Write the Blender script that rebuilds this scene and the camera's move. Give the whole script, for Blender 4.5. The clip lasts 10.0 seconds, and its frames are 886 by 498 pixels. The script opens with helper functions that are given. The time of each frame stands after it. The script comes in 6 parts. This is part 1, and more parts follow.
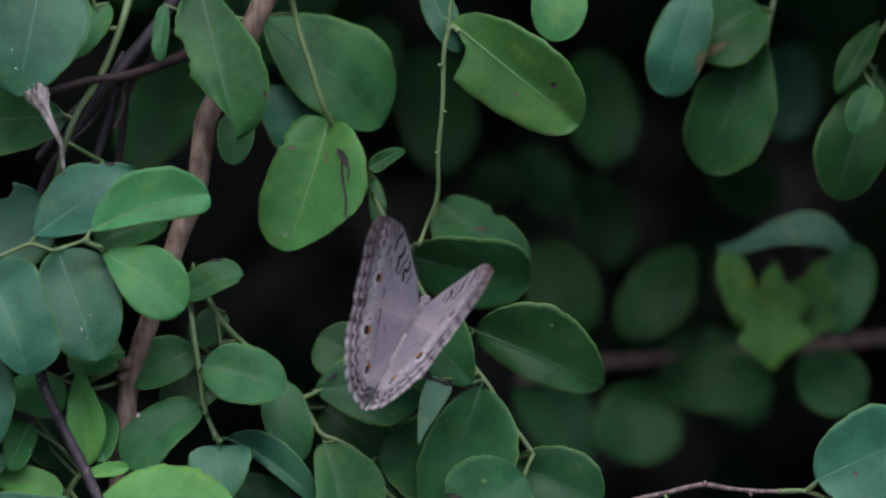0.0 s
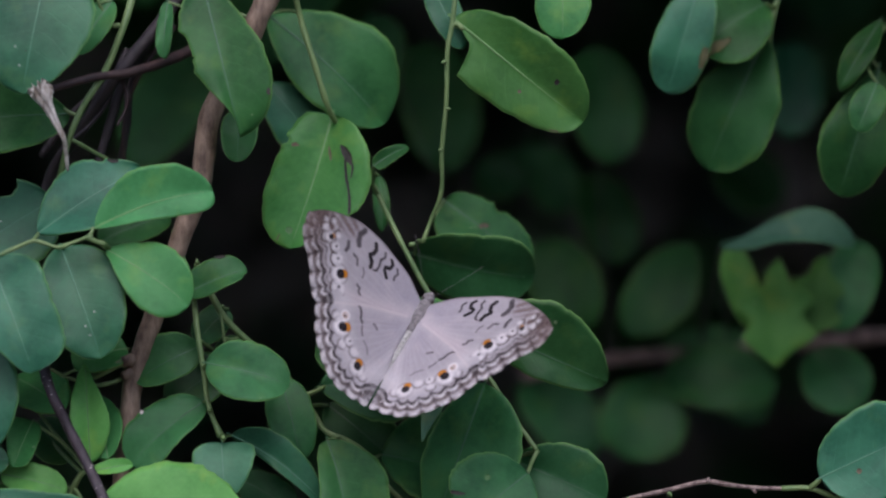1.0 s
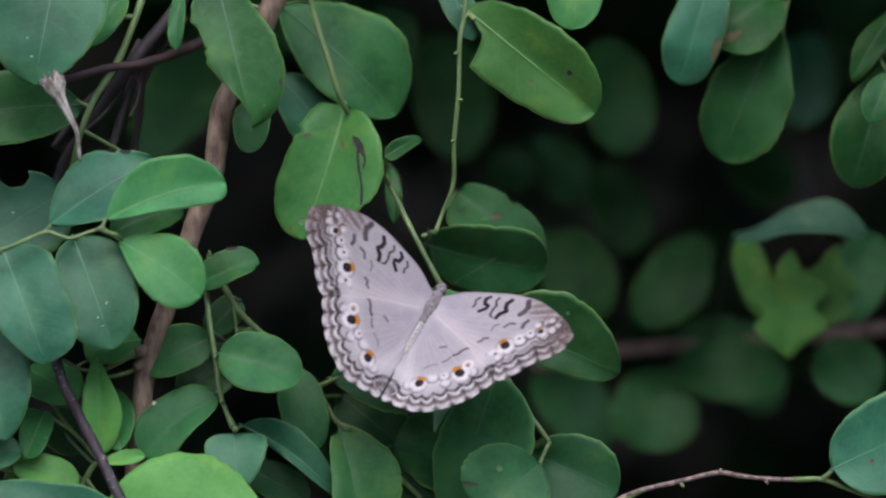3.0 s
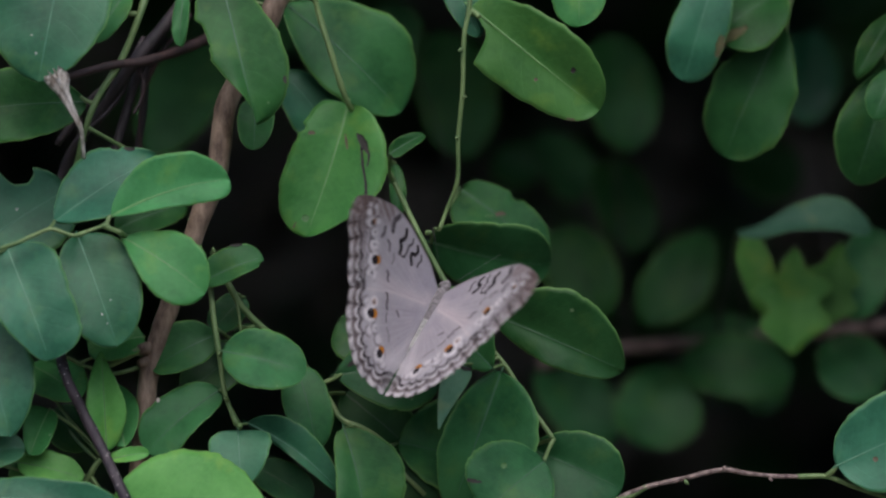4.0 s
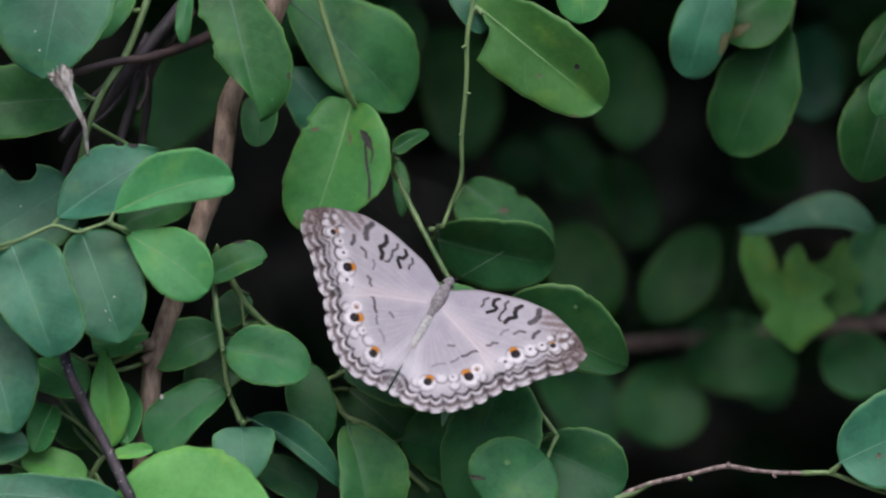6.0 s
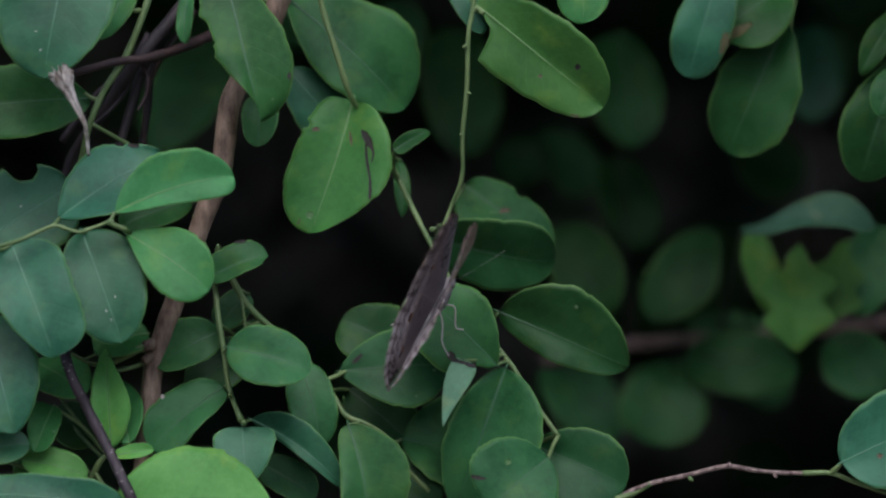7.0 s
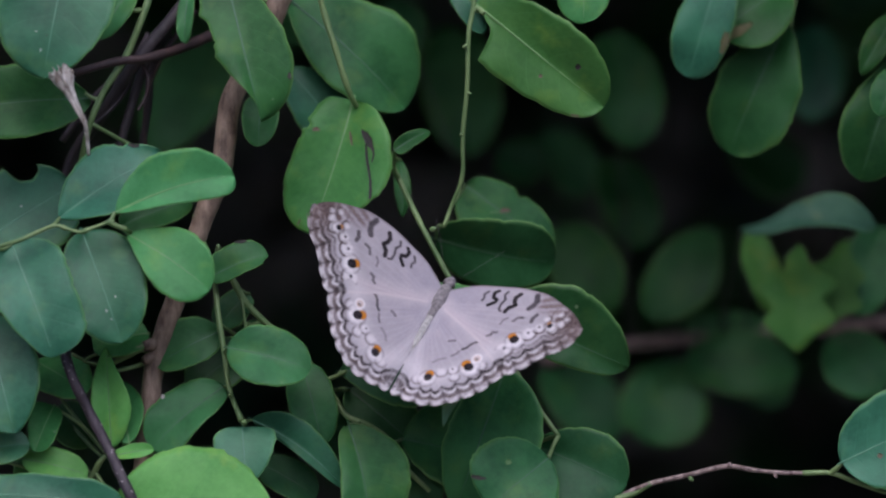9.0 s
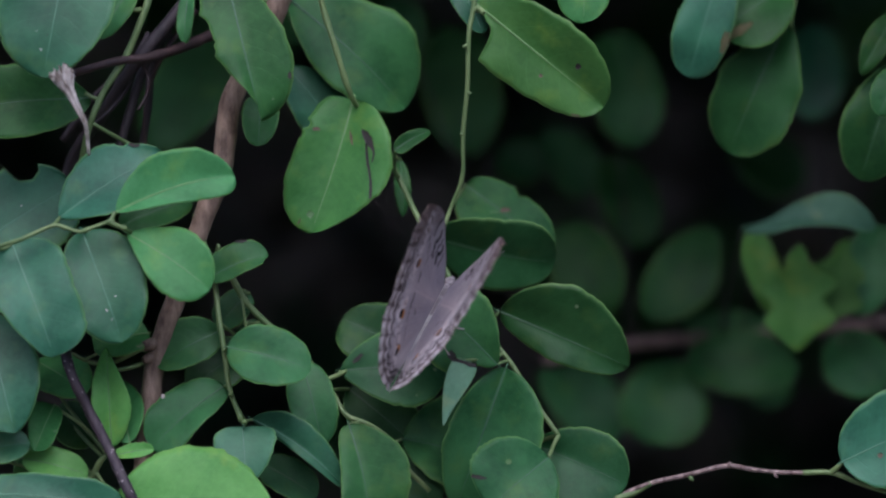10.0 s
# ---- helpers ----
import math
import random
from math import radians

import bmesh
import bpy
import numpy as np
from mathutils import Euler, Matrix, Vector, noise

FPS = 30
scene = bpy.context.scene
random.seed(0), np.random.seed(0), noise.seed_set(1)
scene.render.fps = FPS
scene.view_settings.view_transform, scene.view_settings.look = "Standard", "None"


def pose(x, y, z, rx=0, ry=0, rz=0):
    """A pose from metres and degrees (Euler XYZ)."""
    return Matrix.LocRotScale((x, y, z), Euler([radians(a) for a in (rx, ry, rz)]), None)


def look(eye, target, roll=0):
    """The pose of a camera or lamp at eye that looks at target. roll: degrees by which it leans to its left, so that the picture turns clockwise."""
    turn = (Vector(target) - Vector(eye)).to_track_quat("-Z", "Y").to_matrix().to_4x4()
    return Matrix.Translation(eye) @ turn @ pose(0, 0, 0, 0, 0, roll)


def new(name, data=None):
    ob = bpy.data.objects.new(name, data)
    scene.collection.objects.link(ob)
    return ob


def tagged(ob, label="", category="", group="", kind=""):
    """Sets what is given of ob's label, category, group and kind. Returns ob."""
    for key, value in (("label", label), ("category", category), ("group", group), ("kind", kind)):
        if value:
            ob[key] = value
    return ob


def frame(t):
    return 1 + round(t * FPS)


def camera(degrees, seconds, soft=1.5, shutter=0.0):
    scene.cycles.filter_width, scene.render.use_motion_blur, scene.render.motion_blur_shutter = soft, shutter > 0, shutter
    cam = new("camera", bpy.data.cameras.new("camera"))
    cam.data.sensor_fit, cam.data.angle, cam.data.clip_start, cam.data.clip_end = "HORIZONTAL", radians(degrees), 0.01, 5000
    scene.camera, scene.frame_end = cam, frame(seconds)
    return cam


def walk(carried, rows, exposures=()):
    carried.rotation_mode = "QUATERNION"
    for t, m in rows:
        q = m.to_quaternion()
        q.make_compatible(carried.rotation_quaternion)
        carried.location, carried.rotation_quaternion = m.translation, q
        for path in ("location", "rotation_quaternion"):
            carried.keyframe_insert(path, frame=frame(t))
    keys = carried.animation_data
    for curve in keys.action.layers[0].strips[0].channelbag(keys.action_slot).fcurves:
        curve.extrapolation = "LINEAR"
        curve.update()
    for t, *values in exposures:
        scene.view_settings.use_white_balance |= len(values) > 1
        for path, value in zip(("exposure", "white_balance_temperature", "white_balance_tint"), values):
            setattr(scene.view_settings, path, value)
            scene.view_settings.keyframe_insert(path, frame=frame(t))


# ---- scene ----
# the camera: a long lens on a tripod head, 1.2 m before the twigs, turning very slightly
EYE = (0.0, -1.2, 0.8)
cam = camera(8.58, 10.0, soft=2.3, shutter=0.5)
cam.data.dof.use_dof = True
cam.data.dof.focus_distance = 1.2
cam.data.dof.aperture_fstop = 8.5
walk(cam, [
    (0, look(EYE, (0.004994, 0.0, 0.803731), 0.0)),
    (0.3, look(EYE, (0.004856, 0.0, 0.803651), 0.0)),
    (0.6, look(EYE, (0.004649, 0.0, 0.803501), 0.0)),
    (1, look(EYE, (0.004247, 0.0, 0.803099), 0.0)),
    (1.5, look(EYE, (0.003524, 0.0, 0.802388), 0.0)),
    (2, look(EYE, (0.002962, 0.0, 0.801906), 0.0)),
    (2.5, look(EYE, (0.002319, 0.0, 0.801630), 0.0)),
    (3.2, look(EYE, (0.001561, 0.0, 0.801148), 0.0)),
    (4, look(EYE, (0.000918, 0.0, 0.800689), 0.0)),
    (4.5, look(EYE, (0.000689, 0.0, 0.800344), 0.0)),
    (5, look(EYE, (0.000528, 0.0, 0.800230), 0.0)),
    (5.5, look(EYE, (0.000344, 0.0, 0.800023), 0.0)),
    (7, look(EYE, (0.000034, 0.0, 0.800000), 0.0)),
    (8.5, look(EYE, (0.000000, 0.0, 0.800000), 0.0)),
    (10, look(EYE, (-0.000057, 0.0, 0.799908), 0.0)),
], exposures=[(0.0, 0.20, 5960, 22.0), (1.0, 0.23, 6060, 20.5), (1.5, 0.25, 6080, 20.0), (2.0, 0.41, 6130, 17.0),
              (2.5, 0.61, 6180, 15.5), (3.2, 0.44, 6170, 16.7), (4.0, 0.14, 6310, 14.0), (4.5, 0.12, 6310, 14.0),
              (5.0, 0.39, 6310, 14.0), (5.5, 0.64, 6310, 14.0), (6.2, 0.44, 6180, 15.4), (7.0, 0.09, 6100, 17.0), (7.5, 0.32, 6080, 17.5),
              (8.0, 0.54, 6050, 15.0), (8.4, 0.43, 5970, 17.4), (9.0, 0.25, 5920, 22.3), (9.5, 0.19, 5900, 23.7), (10.0, 0.29, 5800, 25.0)])

# ---------- light: an overcast sky ----------
world = bpy.data.worlds.new("sky")
scene.world = world
world.use_nodes = True
wt = world.node_tree
sky = wt.nodes.new("ShaderNodeTexSky")
sky.sky_type = "NISHITA"
sky.sun_disc = False
sky.sun_elevation = radians(52)
sky.sun_rotation = radians(199)
sky.dust_density = 3.0
wt.nodes["Background"].inputs["Strength"].default_value = 0.15
wt.links.new(sky.outputs["Color"], wt.nodes["Background"].inputs["Color"])
sun = new("sun", bpy.data.lights.new("sun", "SUN"))
sun.data.energy = 1.5
sun.data.angle = radians(42)
sun.data.color = (1.0, 0.98, 0.96)
sun.matrix_world = look((0.2, -0.6, 0.81), (0, 0, 0))


# ---------- materials ----------
def material(name):
    m = bpy.data.materials.new(name)
    m.use_nodes = True
    nt = m.node_tree
    return m, nt, nt.nodes["Principled BSDF"]


def node(nt, kind, **values):
    n = nt.nodes.new(kind)
    for key, value in values.items():
        if key == "operation":
            n.operation = value
        elif key == "blend":
            n.blend_type = value
        else:
            n.inputs[key].default_value = value
    return n


def ramp(nt, fac, stops):
    n = nt.nodes.new("ShaderNodeValToRGB")
    e = n.color_ramp.elements
    e[0].position, e[0].color = stops[0][0], (*stops[0][1], 1)
    e[1].position, e[1].color = stops[-1][0], (*stops[-1][1], 1)
    for p, c in stops[1:-1]:
        e.new(p).color = (*c, 1)
    nt.links.new(fac, n.inputs["Fac"])
    return n.outputs["Color"]


def mix(nt, fac, a, b, blend="MIX"):
    n = nt.nodes.new("ShaderNodeMixRGB")
    n.blend_type = blend
    for key, value in (("Fac", fac), ("Color1", a), ("Color2", b)):
        if isinstance(value, (int, float)):
            n.inputs[key].default_value = value
        elif isinstance(value, tuple):
            n.inputs[key].default_value = (*value, 1)
        else:
            nt.links.new(value, n.inputs[key])
    return n.outputs["Color"]


def calc(nt, operation, a, b=0.0):
    n = nt.nodes.new("ShaderNodeMath")
    n.operation = operation
    for i, value in enumerate((a, b)):
        if isinstance(value, (int, float)):
            n.inputs[i].default_value = value
        else:
            nt.links.new(value, n.inputs[i])
    return n.outputs[0]


def noise_tex(nt, scale, detail=4.0, vector=None, rough=0.55):
    n = node(nt, "ShaderNodeTexNoise", Scale=scale, Detail=detail, Roughness=rough)
    if vector is None:
        vector = nt.nodes.new("ShaderNodeTexCoord").outputs["Object"]
    nt.links.new(vector, n.inputs["Vector"])
    return n.outputs["Fac"]


def bump(nt, bsdf, height, strength, distance):
    n = node(nt, "ShaderNodeBump", Strength=strength, Distance=distance)
    nt.links.new(height, n.inputs["Height"])
    nt.links.new(n.outputs["Normal"], bsdf.inputs["Normal"])


def leaf_material(name, dark, light, rough=0.4, through_light=0.2, gloss=0.5):
    """A leaf blade: mottled green, netted veins, a paler rim, small specks."""
    dark, light = (dark[0] * 0.88, *dark[1:]), (light[0] * 0.88, *light[1:])
    m, nt, p = material(name)
    at = nt.nodes.new("ShaderNodeAttribute")
    at.attribute_name = "leafco"
    sep = nt.nodes.new("ShaderNodeSeparateXYZ")
    nt.links.new(at.outputs["Vector"], sep.inputs[0])
    x, y = sep.outputs[0], sep.outputs[1]
    ay = calc(nt, "ABSOLUTE", y)
    rnd = nt.nodes.new("ShaderNodeObjectInfo").outputs["Random"]
    co = nt.nodes.new("ShaderNodeTexCoord").outputs["Object"]
    shift = nt.nodes.new("ShaderNodeVectorMath")
    shift.operation = "ADD"
    nt.links.new(co, shift.inputs[0])
    nt.links.new(rnd, shift.inputs[1])
    vec = shift.outputs[0]
    big = noise_tex(nt, 90, 3, vec)
    fine = noise_tex(nt, 900, 5, vec, 0.7)
    col = ramp(nt, big, [(0.36, dark), (0.64, light)])
    col = mix(nt, calc(nt, "MULTIPLY", calc(nt, "SUBTRACT", fine, 0.35), 0.6), col, tuple(min(1, c * 1.5) for c in light))
    hue = node(nt, "ShaderNodeHueSaturation")
    nt.links.new(calc(nt, "ADD", 0.49, calc(nt, "MULTIPLY", rnd, 0.02)), hue.inputs["Hue"])
    nt.links.new(calc(nt, "ADD", 0.82, calc(nt, "MULTIPLY", rnd, 0.36)), hue.inputs["Value"])
    nt.links.new(col, hue.inputs["Color"])
    col = hue.outputs["Color"]
    patch = node(nt, "ShaderNodeMapRange")
    patch.inputs["From Min"].default_value, patch.inputs["From Max"].default_value = 0.56, 0.72
    nt.links.new(noise_tex(nt, 130, 3, vec, 0.6), patch.inputs["Value"])
    col = mix(nt, calc(nt, "MULTIPLY", patch.outputs[0], 0.32), col, tuple(min(1, c) for c in (light[0] * 2.4 + 0.01, light[1] * 1.35, light[2] * 0.8)))
    # side veins that run forward from the midrib
    wob = calc(nt, "MULTIPLY", calc(nt, "SUBTRACT", big, 0.5), 0.12)
    ph = calc(nt, "ADD", calc(nt, "SUBTRACT", x, calc(nt, "MULTIPLY", calc(nt, "POWER", ay, 1.4), 0.24)), wob)
    sv = calc(nt, "ABSOLUTE", calc(nt, "SINE", calc(nt, "MULTIPLY", ph, 23.0)))
    vein = calc(nt, "SUBTRACT", 1.0, calc(nt, "MINIMUM", calc(nt, "MULTIPLY", sv, 7.0), 1.0))
    pale = tuple(min(1, c * 1.8 + 0.02) for c in light)
    col = mix(nt, calc(nt, "MULTIPLY", vein, 0.07), col, pale)
    rim = calc(nt, "POWER", ay, 30.0)
    col = mix(nt, calc(nt, "MULTIPLY", rim, 0.6), col, (0.21, 0.42, 0.11))
    spots = node(nt, "ShaderNodeTexVoronoi", Scale=230.0)
    nt.links.new(vec, spots.inputs["Vector"])
    near = calc(nt, "LESS_THAN", spots.outputs["Distance"], 0.09)
    rare = nt.nodes.new("ShaderNodeSeparateColor")
    nt.links.new(spots.outputs["Color"], rare.inputs[0])
    near = calc(nt, "MULTIPLY", near, calc(nt, "GREATER_THAN", rare.outputs[0], 0.93))
    col = mix(nt, calc(nt, "MULTIPLY", near, 0.35), col, (0.26, 0.34, 0.2))
    nt.links.new(col, p.inputs["Base Color"])
    rg = calc(nt, "ADD", rough, calc(nt, "MULTIPLY", calc(nt, "SUBTRACT", fine, 0.5), 0.25))
    nt.links.new(rg, p.inputs["Roughness"])
    p.inputs["Specular IOR Level"].default_value = gloss
    h = calc(nt, "ADD", calc(nt, "MULTIPLY", vein, -0.14), calc(nt, "MULTIPLY", fine, 0.3))
    bump(nt, p, calc(nt, "ADD", h, calc(nt, "MULTIPLY", big, 2.6)), 0.45, 0.0004)
    tr = nt.nodes.new("ShaderNodeBsdfTranslucent")
    nt.links.new(mix(nt, 1.0, col, (1.0, 1.0, 0.5), "MULTIPLY"), tr.inputs["Color"])
    ms = nt.nodes.new("ShaderNodeMixShader")
    ms.inputs[0].default_value = through_light
    nt.links.new(p.outputs[0], ms.inputs[1])
    nt.links.new(tr.outputs[0], ms.inputs[2])
    nt.links.new(ms.outputs[0], nt.nodes["Material Output"].inputs["Surface"])
    return m


def bark_material(name, dark, light, scale=260.0, rough=0.75, speck=None, relief=0.0006, stretch=0.25):
    m, nt, p = material(name)
    co = nt.nodes.new("ShaderNodeTexCoord").outputs["Object"]
    mp = nt.nodes.new("ShaderNodeMapping")
    mp.inputs["Scale"].default_value = (1, 1, stretch)
    nt.links.new(co, mp.inputs["Vector"])
    n1 = noise_tex(nt, scale, 6, mp.outputs[0], 0.65)
    n2 = noise_tex(nt, scale * 0.22, 3, co)
    col = ramp(nt, n1, [(0.38, dark), (0.62, light)])
    col = mix(nt, calc(nt, "MULTIPLY", n2, 0.45), col, tuple(c * 0.55 for c in dark))
    if speck:
        v = node(nt, "ShaderNodeTexVoronoi", Scale=900.0)
        nt.links.new(co, v.inputs["Vector"])
        col = mix(nt, calc(nt, "MULTIPLY", calc(nt, "LESS_THAN", v.outputs["Distance"], 0.19), 0.8), col, speck)
    nt.links.new(col, p.inputs["Base Color"])
    p.inputs["Roughness"].default_value = rough
    bump(nt, p, n1, 0.7, relief)
    return m


TONES = {
    # green leaf tinted bluish: part of the sky's sheen is put into the colour
    "blue": leaf_material("leaf_blue_sheen", (0.018, 0.086, 0.045), (0.041, 0.152, 0.078), 0.4, 0.14, 0.24),
    "green": leaf_material("leaf_green", (0.019, 0.086, 0.025), (0.043, 0.152, 0.046), 0.42, 0.2, 0.18),
    "mid": leaf_material("leaf_mid_green", (0.032, 0.118, 0.056), (0.062, 0.186, 0.090), 0.42, 0.2, 0.26),
    "fresh": leaf_material("leaf_fresh", (0.043, 0.186, 0.052), (0.083, 0.279, 0.084), 0.42, 0.3, 0.2),
    "yellow": leaf_material("leaf_yellow_green", (0.043, 0.169, 0.034), (0.083, 0.245, 0.056), 0.42, 0.3, 0.24),
    # about half of leaf_green: the shade on these leaves is put into the colour
    "deep": leaf_material("leaf_green_shaded", (0.009, 0.045, 0.010), (0.021, 0.078, 0.018), 0.45, 0.16, 0.14),
    "lime": leaf_material("leaf_lime", (0.091, 0.314, 0.056), (0.161, 0.421, 0.095), 0.5, 0.35, 0.35),
    # dark green, in part leaf_green with shade put into the colour
    "dark": leaf_material("leaf_dark_shaded", (0.012, 0.057, 0.016), (0.026, 0.092, 0.029), 0.43, 0.16, 0.18),
    "olive": leaf_material("leaf_olive", (0.053, 0.152, 0.030), (0.092, 0.215, 0.045), 0.5, 0.25, 0.15),
    # pale bluish green, lightened in colour to offset the overhang's shade
    "brightened": leaf_material("leaf_brightened", (0.07, 0.17, 0.1), (0.115, 0.24, 0.145), 0.5, 0.25, 0.3),
    "pale": leaf_material("leaf_pale_underside", (0.2, 0.38, 0.22), (0.28, 0.47, 0.29), 0.65, 0.25, 0.15),
}
UNDER = leaf_material("leaf_underside", (0.06, 0.15, 0.06), (0.09, 0.2, 0.085), 0.6, 0.2, 0.3)
RIB = bark_material("leaf_rib", (0.11, 0.26, 0.075), (0.17, 0.34, 0.11), 500, 0.55, None, 0.0001)
RIB_DULL = bark_material("leaf_rib_dull", (0.027, 0.104, 0.042), (0.046, 0.145, 0.06), 500, 0.5, None, 0.0001)
RIB_BLUE = bark_material("leaf_rib_blue_green", (0.052, 0.18, 0.098), (0.082, 0.24, 0.132), 500, 0.5, None, 0.0001)
RIB_DARK = bark_material("leaf_rib_dark", (0.018, 0.075, 0.028), (0.034, 0.105, 0.042), 500, 0.5, None, 0.0001)
GREEN_STEM = bark_material("green_stem", (0.09, 0.17, 0.055), (0.18, 0.27, 0.1), 380, 0.55, None, 0.0002)
BROWN_BARK = bark_material("brown_bark", (0.095, 0.062, 0.043), (0.34, 0.25, 0.18), 380, 0.7, None, 0.0005, 0.35)
DARK_BARK = bark_material("dark_bark", (0.014, 0.011, 0.013), (0.05, 0.039, 0.042), 240, 0.7)
SPECK_BARK = bark_material("speckled_dark_bark", (0.022, 0.016, 0.022), (0.065, 0.05, 0.06), 240, 0.6, (0.42, 0.38, 0.36))
MAROON_BARK = bark_material("maroon_bark", (0.024, 0.014, 0.014), (0.07, 0.04, 0.038), 300, 0.7)
PINK_BARK = bark_material("pinkish_bark", (0.1, 0.065, 0.058), (0.4, 0.31, 0.28), 700, 0.75)
DRY = bark_material("dry_papery", (0.27, 0.23, 0.19), (0.95, 0.92, 0.86), 900, 0.85, None, 0.0008, 0.1)
SCAR = bark_material("leaf_scar", (0.012, 0.012, 0.01), (0.04, 0.035, 0.025), 500, 0.7)
SCORCH = bark_material("leaf_scorch", (0.06, 0.064, 0.02), (0.115, 0.105, 0.036), 700, 0.6, None, 0.0002)
BLEMISH = bark_material("leaf_blemish", (0.06, 0.055, 0.025), (0.15, 0.11, 0.06), 500, 0.6)
YELLOW_SPOT = bark_material("leaf_yellow_spot", (0.055, 0.165, 0.04), (0.09, 0.22, 0.055), 600, 0.5, None, 0.0001)
# neutral grey for the innermost leaves: haze over the dark gaps, put into colour
GAP_GREY = bark_material("gap_grey_leaf", (0.055, 0.052, 0.049), (0.125, 0.118, 0.11), 200, 0.8)
# soil tone raised so that the unseen ground bounces light upward
SOIL = bark_material("bounce_soil", (0.13, 0.11, 0.085), (0.26, 0.22, 0.17), 30, 0.95, None, 0.01, 1.0)
BANK = bark_material("bank_green", (0.02, 0.05, 0.018), (0.05, 0.11, 0.035), 9, 0.9, None, 0.05, 1.0)
LEG = bark_material("insect_leg", (0.45, 0.4, 0.38), (0.66, 0.6, 0.57), 900, 0.6, None, 0.0001)
FUR = bark_material("insect_fur", (0.13, 0.118, 0.118), (0.29, 0.265, 0.27), 1500, 0.95, None, 0.0002)
ABDOMEN = bark_material("insect_abdomen", (0.28, 0.275, 0.26), (0.46, 0.45, 0.42), 1100, 0.85, None, 0.0001)
EYE_MAT = bark_material("insect_eye", (0.05, 0.04, 0.035), (0.1, 0.08, 0.07), 900, 0.3, None, 0.0001)


def wing_material():
    m, nt, p = material("wing_scales")
    at = nt.nodes.new("ShaderNodeAttribute")
    at.attribute_name = "pattern"
    n = noise_tex(nt, 2200, 4)
    col = mix(nt, calc(nt, "MULTIPLY", n, 0.04), at.outputs["Color"], (0.25, 0.22, 0.23))
    nt.links.new(col, p.inputs["Base Color"])
    p.inputs["Roughness"].default_value = 0.7
    p.inputs["Specular IOR Level"].default_value = 0.1
    bump(nt, p, n, 0.4, 0.0002)
    tr = nt.nodes.new("ShaderNodeBsdfTranslucent")
    nt.links.new(mix(nt, 1.0, col, (1.0, 0.82, 0.6), "MULTIPLY"), tr.inputs["Color"])
    ms = nt.nodes.new("ShaderNodeMixShader")
    ms.inputs[0].default_value = 0.22
    nt.links.new(p.outputs[0], ms.inputs[1])
    nt.links.new(tr.outputs[0], ms.inputs[2])
    nt.links.new(ms.outputs[0], nt.nodes["Material Output"].inputs["Surface"])
    return m


WING = wing_material()


# ---------- builders ----------
def mesh_from(name, verts, faces, mats, smooth=True):
    me = bpy.data.meshes.new(name)
    me.from_pydata([tuple(v) for v in verts], [], faces)
    for m in mats:
        me.materials.append(m)
    if smooth:
        me.shade_smooth()
    return me


def under(ob, parent):
    """Make ob a part of parent and keep its place."""
    bpy.context.view_layer.update()
    ob.parent = parent
    ob.matrix_parent_inverse = parent.matrix_world.inverted()
    return ob


def smooth_line(points, steps):
    """A curve through the points (Catmull-Rom)."""
    p = [2 * Vector(points[0]) - Vector(points[1])] + [Vector(q) for q in points] + [2 * Vector(points[-1]) - Vector(points[-2])]
    out = []
    for i in range(1, len(p) - 2):
        for k in range(steps):
            t = k / steps
            out.append(0.5 * (2 * p[i] + (p[i + 1] - p[i - 1]) * t + (2 * p[i - 1] - 5 * p[i] + 4 * p[i + 1] - p[i + 2]) * t * t
                              + (3 * p[i] - p[i - 1] - 3 * p[i + 1] + p[i + 2]) * t ** 3))
    out.append(p[-2])
    return out


def tube(points, r0, r1, sides=8, steps=8, rough=0.08, swell=(), seed=0):
    """Verts and faces of a round tapering stem along the points; swell: (place 0 to 1, factor) of its nodes."""
    line = smooth_line(points, steps)
    n = len(line)
    verts, faces = [], []
    side = None
    for i, c in enumerate(line):
        d = (line[min(i + 1, n - 1)] - line[max(i - 1, 0)]).normalized()
        if side is None:
            side = d.orthogonal().normalized()
        side = (side - d * side.dot(d)).normalized()
        up = d.cross(side)
        f = i / (n - 1)
        r = r0 + (r1 - r0) * f
        for place, factor in swell:
            r *= 1 + (factor - 1) * math.exp(-((f - place) * n / 2.2) ** 2)
        for k in range(sides):
            a = 2 * math.pi * k / sides
            q = c + (side * math.cos(a) + up * math.sin(a)) * r
            verts.append(q + (q - c) * rough * 2 * noise.noise(q * 300 + Vector((seed, 0, 0))))
    for i in range(n - 1):
        for k in range(sides):
            a, b = i * sides + k, i * sides + (k + 1) % sides
            faces.append((a, b, b + sides, a + sides))
    faces.append(tuple(range(sides))[::-1])
    faces.append(tuple((n - 1) * sides + k for k in range(sides)))
    return verts, faces


def twig(name, points, r0, r1, mat, label, category="twig", group="", part_name="stem", sides=10, swell=(), rough=0.08):
    """A top-level twig: an Empty at its foot, and the stem as its first part."""
    root = new(name)
    root.location = points[0]
    root.empty_display_size = 0.01
    tagged(root, label, category, group)
    stem(root, points, r0, r1, mat, part_name, sides, swell, rough)
    return root


def stem(root, points, r0, r1, mat, part_name="side_stem", sides=8, swell=(), rough=0.08, label=""):
    v, f = tube(points, r0, r1, sides, 8, rough, swell)
    ob = new(part_name, mesh_from(part_name, v, f, [mat]))
    if label:
        tagged(ob, label)
    return under(ob, root)


